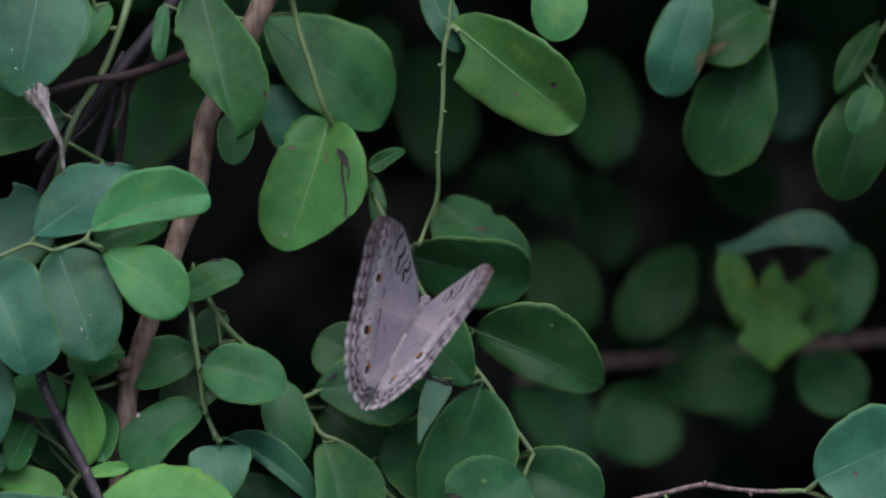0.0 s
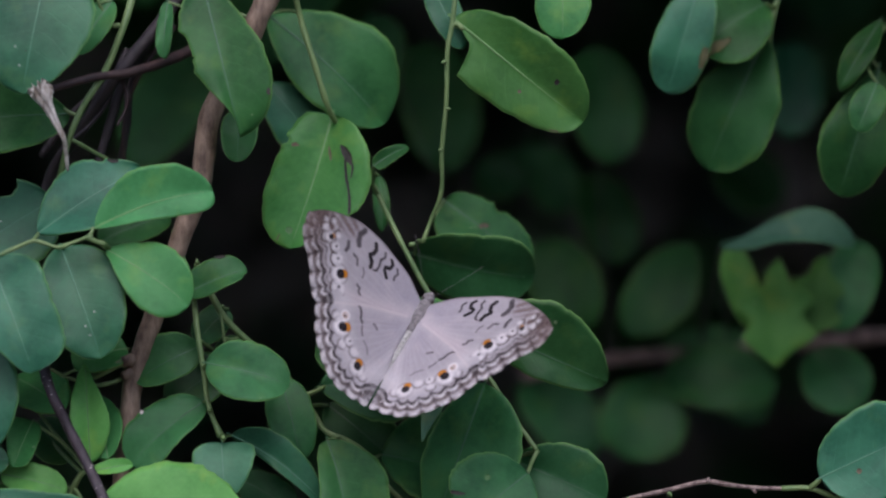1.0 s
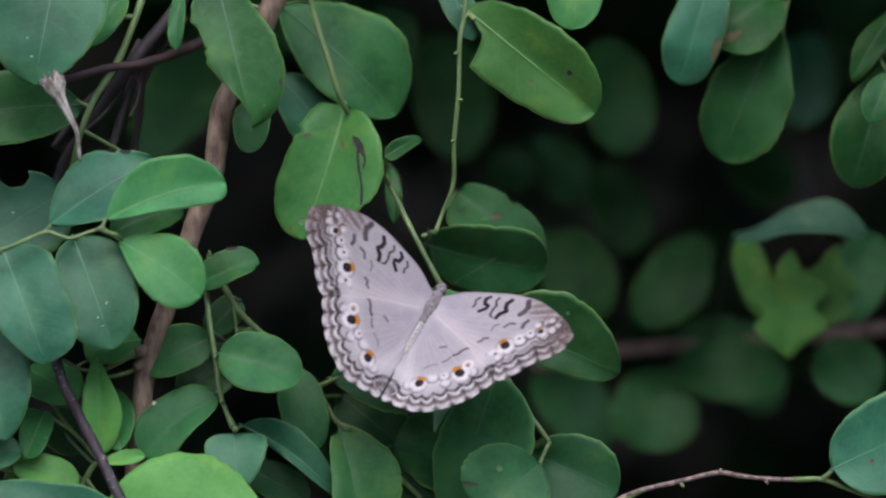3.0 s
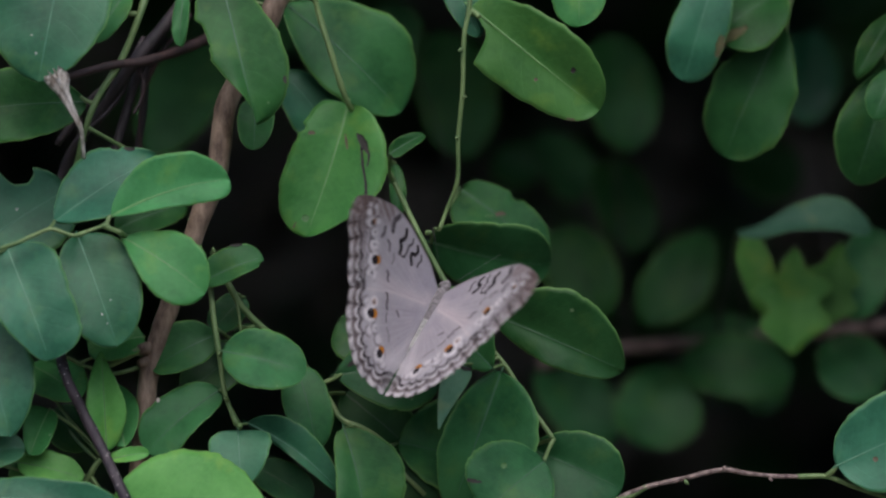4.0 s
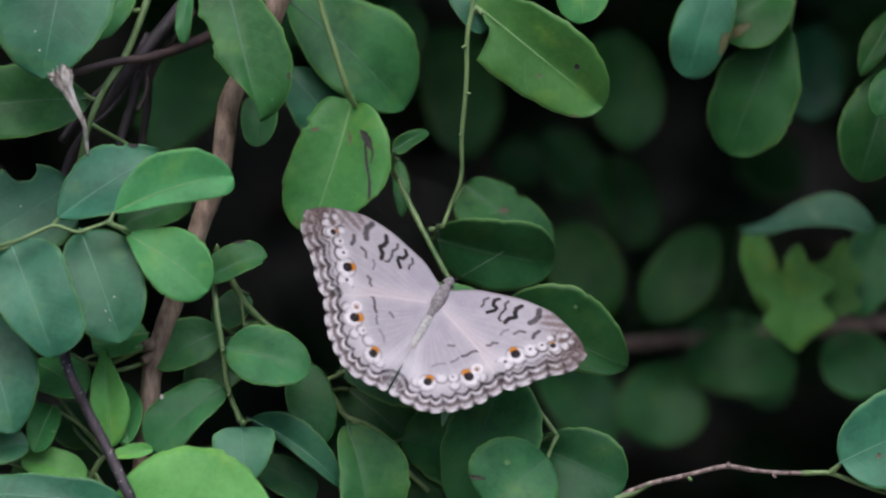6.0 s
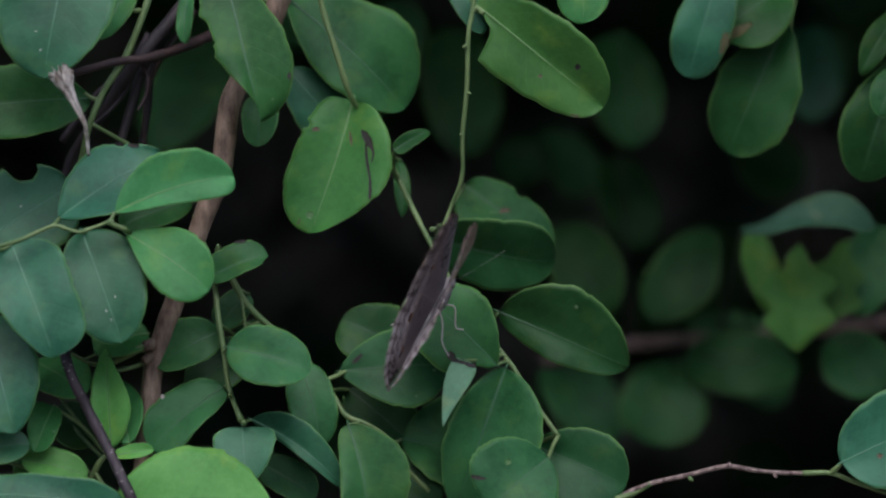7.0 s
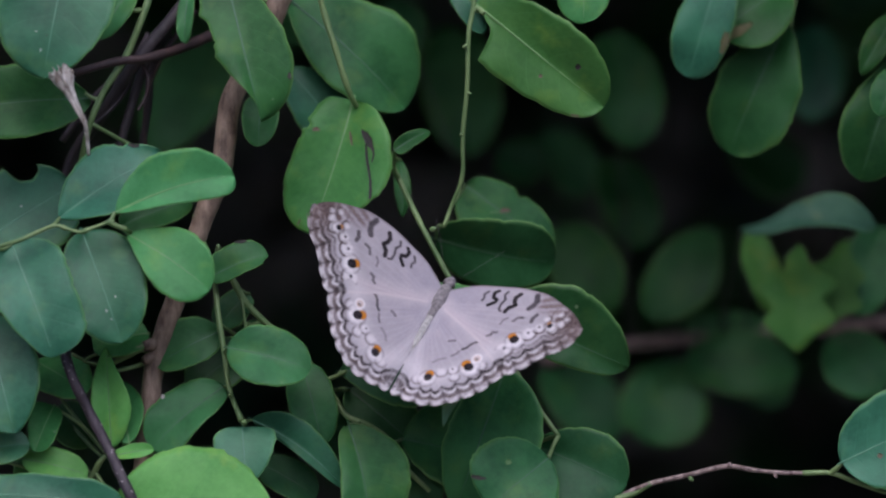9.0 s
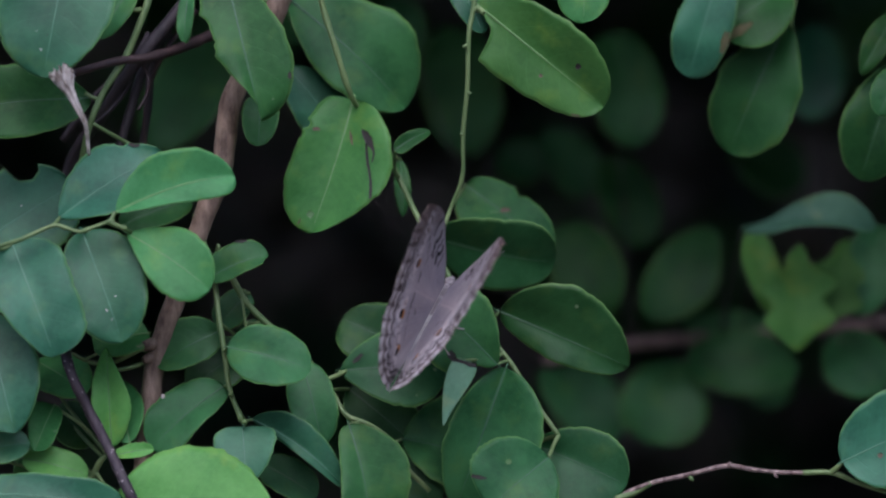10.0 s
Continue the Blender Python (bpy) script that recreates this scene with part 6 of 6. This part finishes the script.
def body_part(name, root, mat, profile, sides=20, hair=0.0, label=""):
    """A body of revolution along y: (place, radius across, radius in height, lift), in mm; hair roughens it."""
    verts, faces = [], []
    fine = []
    for (a, b) in zip(profile, profile[1:]):
        for k in range(6):
            fine.append([a[i] + (b[i] - a[i]) * k / 6 for i in range(4)])
    fine.append(list(profile[-1]))
    for y, rx, rz, lift in fine:
        for k in range(sides):
            t = 2 * math.pi * k / sides
            j = 1 + hair * noise.noise(Vector((y * 3, k * 1.3, 2.0)))
            verts.append(Vector((rx * math.cos(t) * j, y, lift + rz * math.sin(t) * j)) * MM)
    n = len(fine)
    for i in range(n - 1):
        for k in range(sides):
            a, b = i * sides + k, i * sides + (k + 1) % sides
            faces.append((a, a + sides, b + sides, b))
    faces += [tuple(range(sides)), tuple((n - 1) * sides + k for k in range(sides))[::-1]]
    ob = new(name, mesh_from(name, verts, faces, [mat]))
    ob.parent = root
    if label:
        tagged(ob, label)
    return ob


def limb(name, root, points, r0, r1, mat, club=0.0):
    v, f = tube([Vector(p) * MM for p in points], r0 * MM, r1 * MM, 6, 6, 0.0, ((0.95, club),) if club else ())
    ob = new(name, mesh_from(name, v, f, [mat]))
    ob.parent = root
    return ob


def build_butterfly():
    root = new("butterfly")
    root.empty_display_size = 0.005
    right, ahead = Vector((0.89548, -0.12853, -0.42613)), Vector((0.43501, 0.45539, 0.77678))
    ahead = (ahead - right * ahead.dot(right)).normalized()
    right.normalize()
    m = Matrix((right, ahead, right.cross(ahead))).transposed().to_4x4()
    m.translation = (-0.00096, -0.00500, 0.78925)
    root.matrix_world = m
    tagged(root, "lilac grey butterfly with orange eyespots, beating its wings on a leaf", "butterfly")
    body_part("thorax", root, FUR, [(-4.0, 0.8, 0.8, -0.9), (-2.0, 1.3, 1.2, -0.8), (0.4, 1.65, 1.6, -0.7), (2.6, 1.6, 1.5, -0.7), (4.2, 1.2, 1.1, -0.8), (4.8, 0.6, 0.6, -0.8)], 26, 0.14, "grey furry thorax")
    body_part("abdomen", root, ABDOMEN, [(-2.6, 0.66, 0.63, -0.8), (-4.2, 0.94, 0.9, -0.7), (-5.6, 1.07, 0.95, -0.6), (-5.9, 0.98, 0.85, -0.6), (-7.6, 1.07, 0.95, -0.6), (-7.9, 0.98, 0.85, -0.6), (-9.6, 1.02, 0.9, -0.6), (-9.9, 0.9, 0.81, -0.6), (-11.6, 0.86, 0.77, -0.65), (-11.9, 0.74, 0.68, -0.7), (-13.6, 0.57, 0.54, -0.8), (-15.0, 0.2, 0.23, -0.9)], 20, 0.05, "pale slender abdomen")
    head = body_part("head", root, FUR, [(4.2, 0.6, 0.6, -0.8), (4.8, 1.15, 1.0, -0.9), (5.7, 1.2, 1.05, -1.0), (6.4, 0.85, 0.75, -1.1), (7.1, 0.25, 0.2, -1.1)], 20, 0.35)
    for s in (-1, 1):
        eye = body_part("eye", head, EYE_MAT, [(4.5, 0.1, 0.1, -0.9), (4.7, 0.42, 0.5, -0.9), (5.1, 0.55, 0.62, -0.9), (5.5, 0.42, 0.5, -0.9), (5.7, 0.1, 0.1, -0.9)], 12)
        eye.location.x = s * 0.00085
    limb("antenna", root, [(0.5, 5.8, -0.8), (2.6, 9.5, -0.6), (4.7, 13.6, -0.8), (6.7, 17.5, -1.0)], 0.02, 0.018, FUR, 1.8)
    limb("antenna", root, [(-0.5, 5.8, -0.8), (-3.0, 8.5, 0.6), (-5.5, 12.0, 1.8), (-8.3, 15.5, 2.6)], 0.045, 0.04, DARK_BARK, 2.4)
    limb("leg", root, [(0.9, 1.0, -1.9), (3.2, 1.6, -2.2), (5.0, -1.2, -4.2), (6.6, -0.6, -5.0)], 0.22, 0.12, LEG)
    limb("leg", root, [(0.8, -0.6, -1.9), (2.6, -2.6, -3.0), (4.2, -6.0, -3.6), (6.6, -7.6, -4.6)], 0.22, 0.12, LEG)
    limb("leg", root, [(-0.9, 1.0, -1.9), (-3.4, 2.2, -2.2), (-5.2, -0.6, -4.2), (-6.4, -1.0, -5.0)], 0.22, 0.12, LEG)
    limb("leg", root, [(-0.8, -0.6, -1.9), (-2.8, -2.4, -3.0), (-5.0, -5.2, -3.8), (-6.8, -7.0, -4.6)], 0.22, 0.12, LEG)
    wings = []
    for fore in (True, False):
        for side in (-1, 1):
            kind = "forewing" if fore else "hindwing"
            wings.append((wing(kind, root, side, fore, "scalloped grey %s with zigzag bars and eyespots" % kind if fore else "scalloped grey hindwing with eyespots"), side))
    return wings


WINGS = build_butterfly()

# the lift of the wings above the flat, in degrees: seconds, port side, starboard side
BEATS = """
0.00 57.8 55.7;
0.10 55.6 52.8;
0.20 36.7 34.2;
0.30 28.4 18.4;
0.40 18.4 13.3;
0.50 18.6 14.1;
0.70 21.4 15.1;
0.90 23.3 19.6;
1.00 23.5 22.3;
1.10 26.8 25.7;
1.20 36.1 36.4;
1.30 47.0 43.7;
1.40 54.5 54.7;
1.50 62.5 61.5;
1.60 67.0 66.8;
1.70 66.6 66.8;
1.80 65.6 64.4;
1.90 56.4 55.9;
2.00 46.2 47.6;
2.10 35.7 35.0;
2.20 13.7 17.2;
2.30 14.8 13.1;
2.40 14.9 12.4;
2.50 16.0 12.4;
2.60 15.6 14.7;
2.70 15.8 15.0;
3.00 16.4 13.2;
3.40 18.4 17.9;
3.80 23.8 26.5;
3.90 31.8 31.8;
4.00 40.5 42.9;
4.10 53.9 55.0;
4.20 74.0 69.0;
4.30 78.1 72.8;
4.40 78.6 74.7;
4.60 78.6 75.4;
4.80 78.3 74.7;
4.90 75.7 72.5;
5.00 73.2 69.8;
5.10 69.5 68.2;
5.20 56.5 56.8;
5.30 48.2 47.1;
5.40 37.0 32.2;
5.50 33.2 31.1;
5.60 24.8 18.2;
5.70 12.2 8.0;
5.90 4.8 -2.9;
6.20 4.1 -4.1;
6.45 13.2 4.3;
6.65 44.6 37.8;
6.80 68.0 61.5;
6.90 76.4 70.7;
7.00 77.0 74.6;
7.10 78.1 75.6;
7.20 76.9 71.3;
7.30 74.6 69.4;
7.40 71.2 66.6;
7.50 66.3 62.7;
7.60 62.9 57.9;
7.70 52.5 48.9;
7.80 39.8 36.7;
7.90 21.2 16.0;
8.00 11.2 7.2;
8.10 5.7 1.5;
8.20 -2.4 -10.2;
8.40 -13.1 -15.1;
8.60 -6.1 -13.5;
8.70 -1.7 -10.2;
8.80 0.8 -4.0;
8.90 9.9 9.7;
9.00 10.8 12.7;
9.10 16.9 19.9;
9.20 37.8 41.2;
9.30 54.1 55.1;
9.40 73.8 70.4;
9.50 76.6 74.4;
9.60 77.8 74.8;
9.70 78.4 73.4;
9.80 77.9 72.2;
9.90 71.9 68.0;
10.00 68.0 62.0
"""


def motions():
    beats = [tuple(float(q) for q in row.split()) for row in BEATS.strip().split(";")]
    for ob, side in WINGS:
        rows = []
        for t, port, starboard in beats:
            a = port if side < 0 else starboard
            rows.append((t, pose(side * 0.0001, 0, 0, 0, -side * a, 0)))
        walk(ob, rows)


motions()
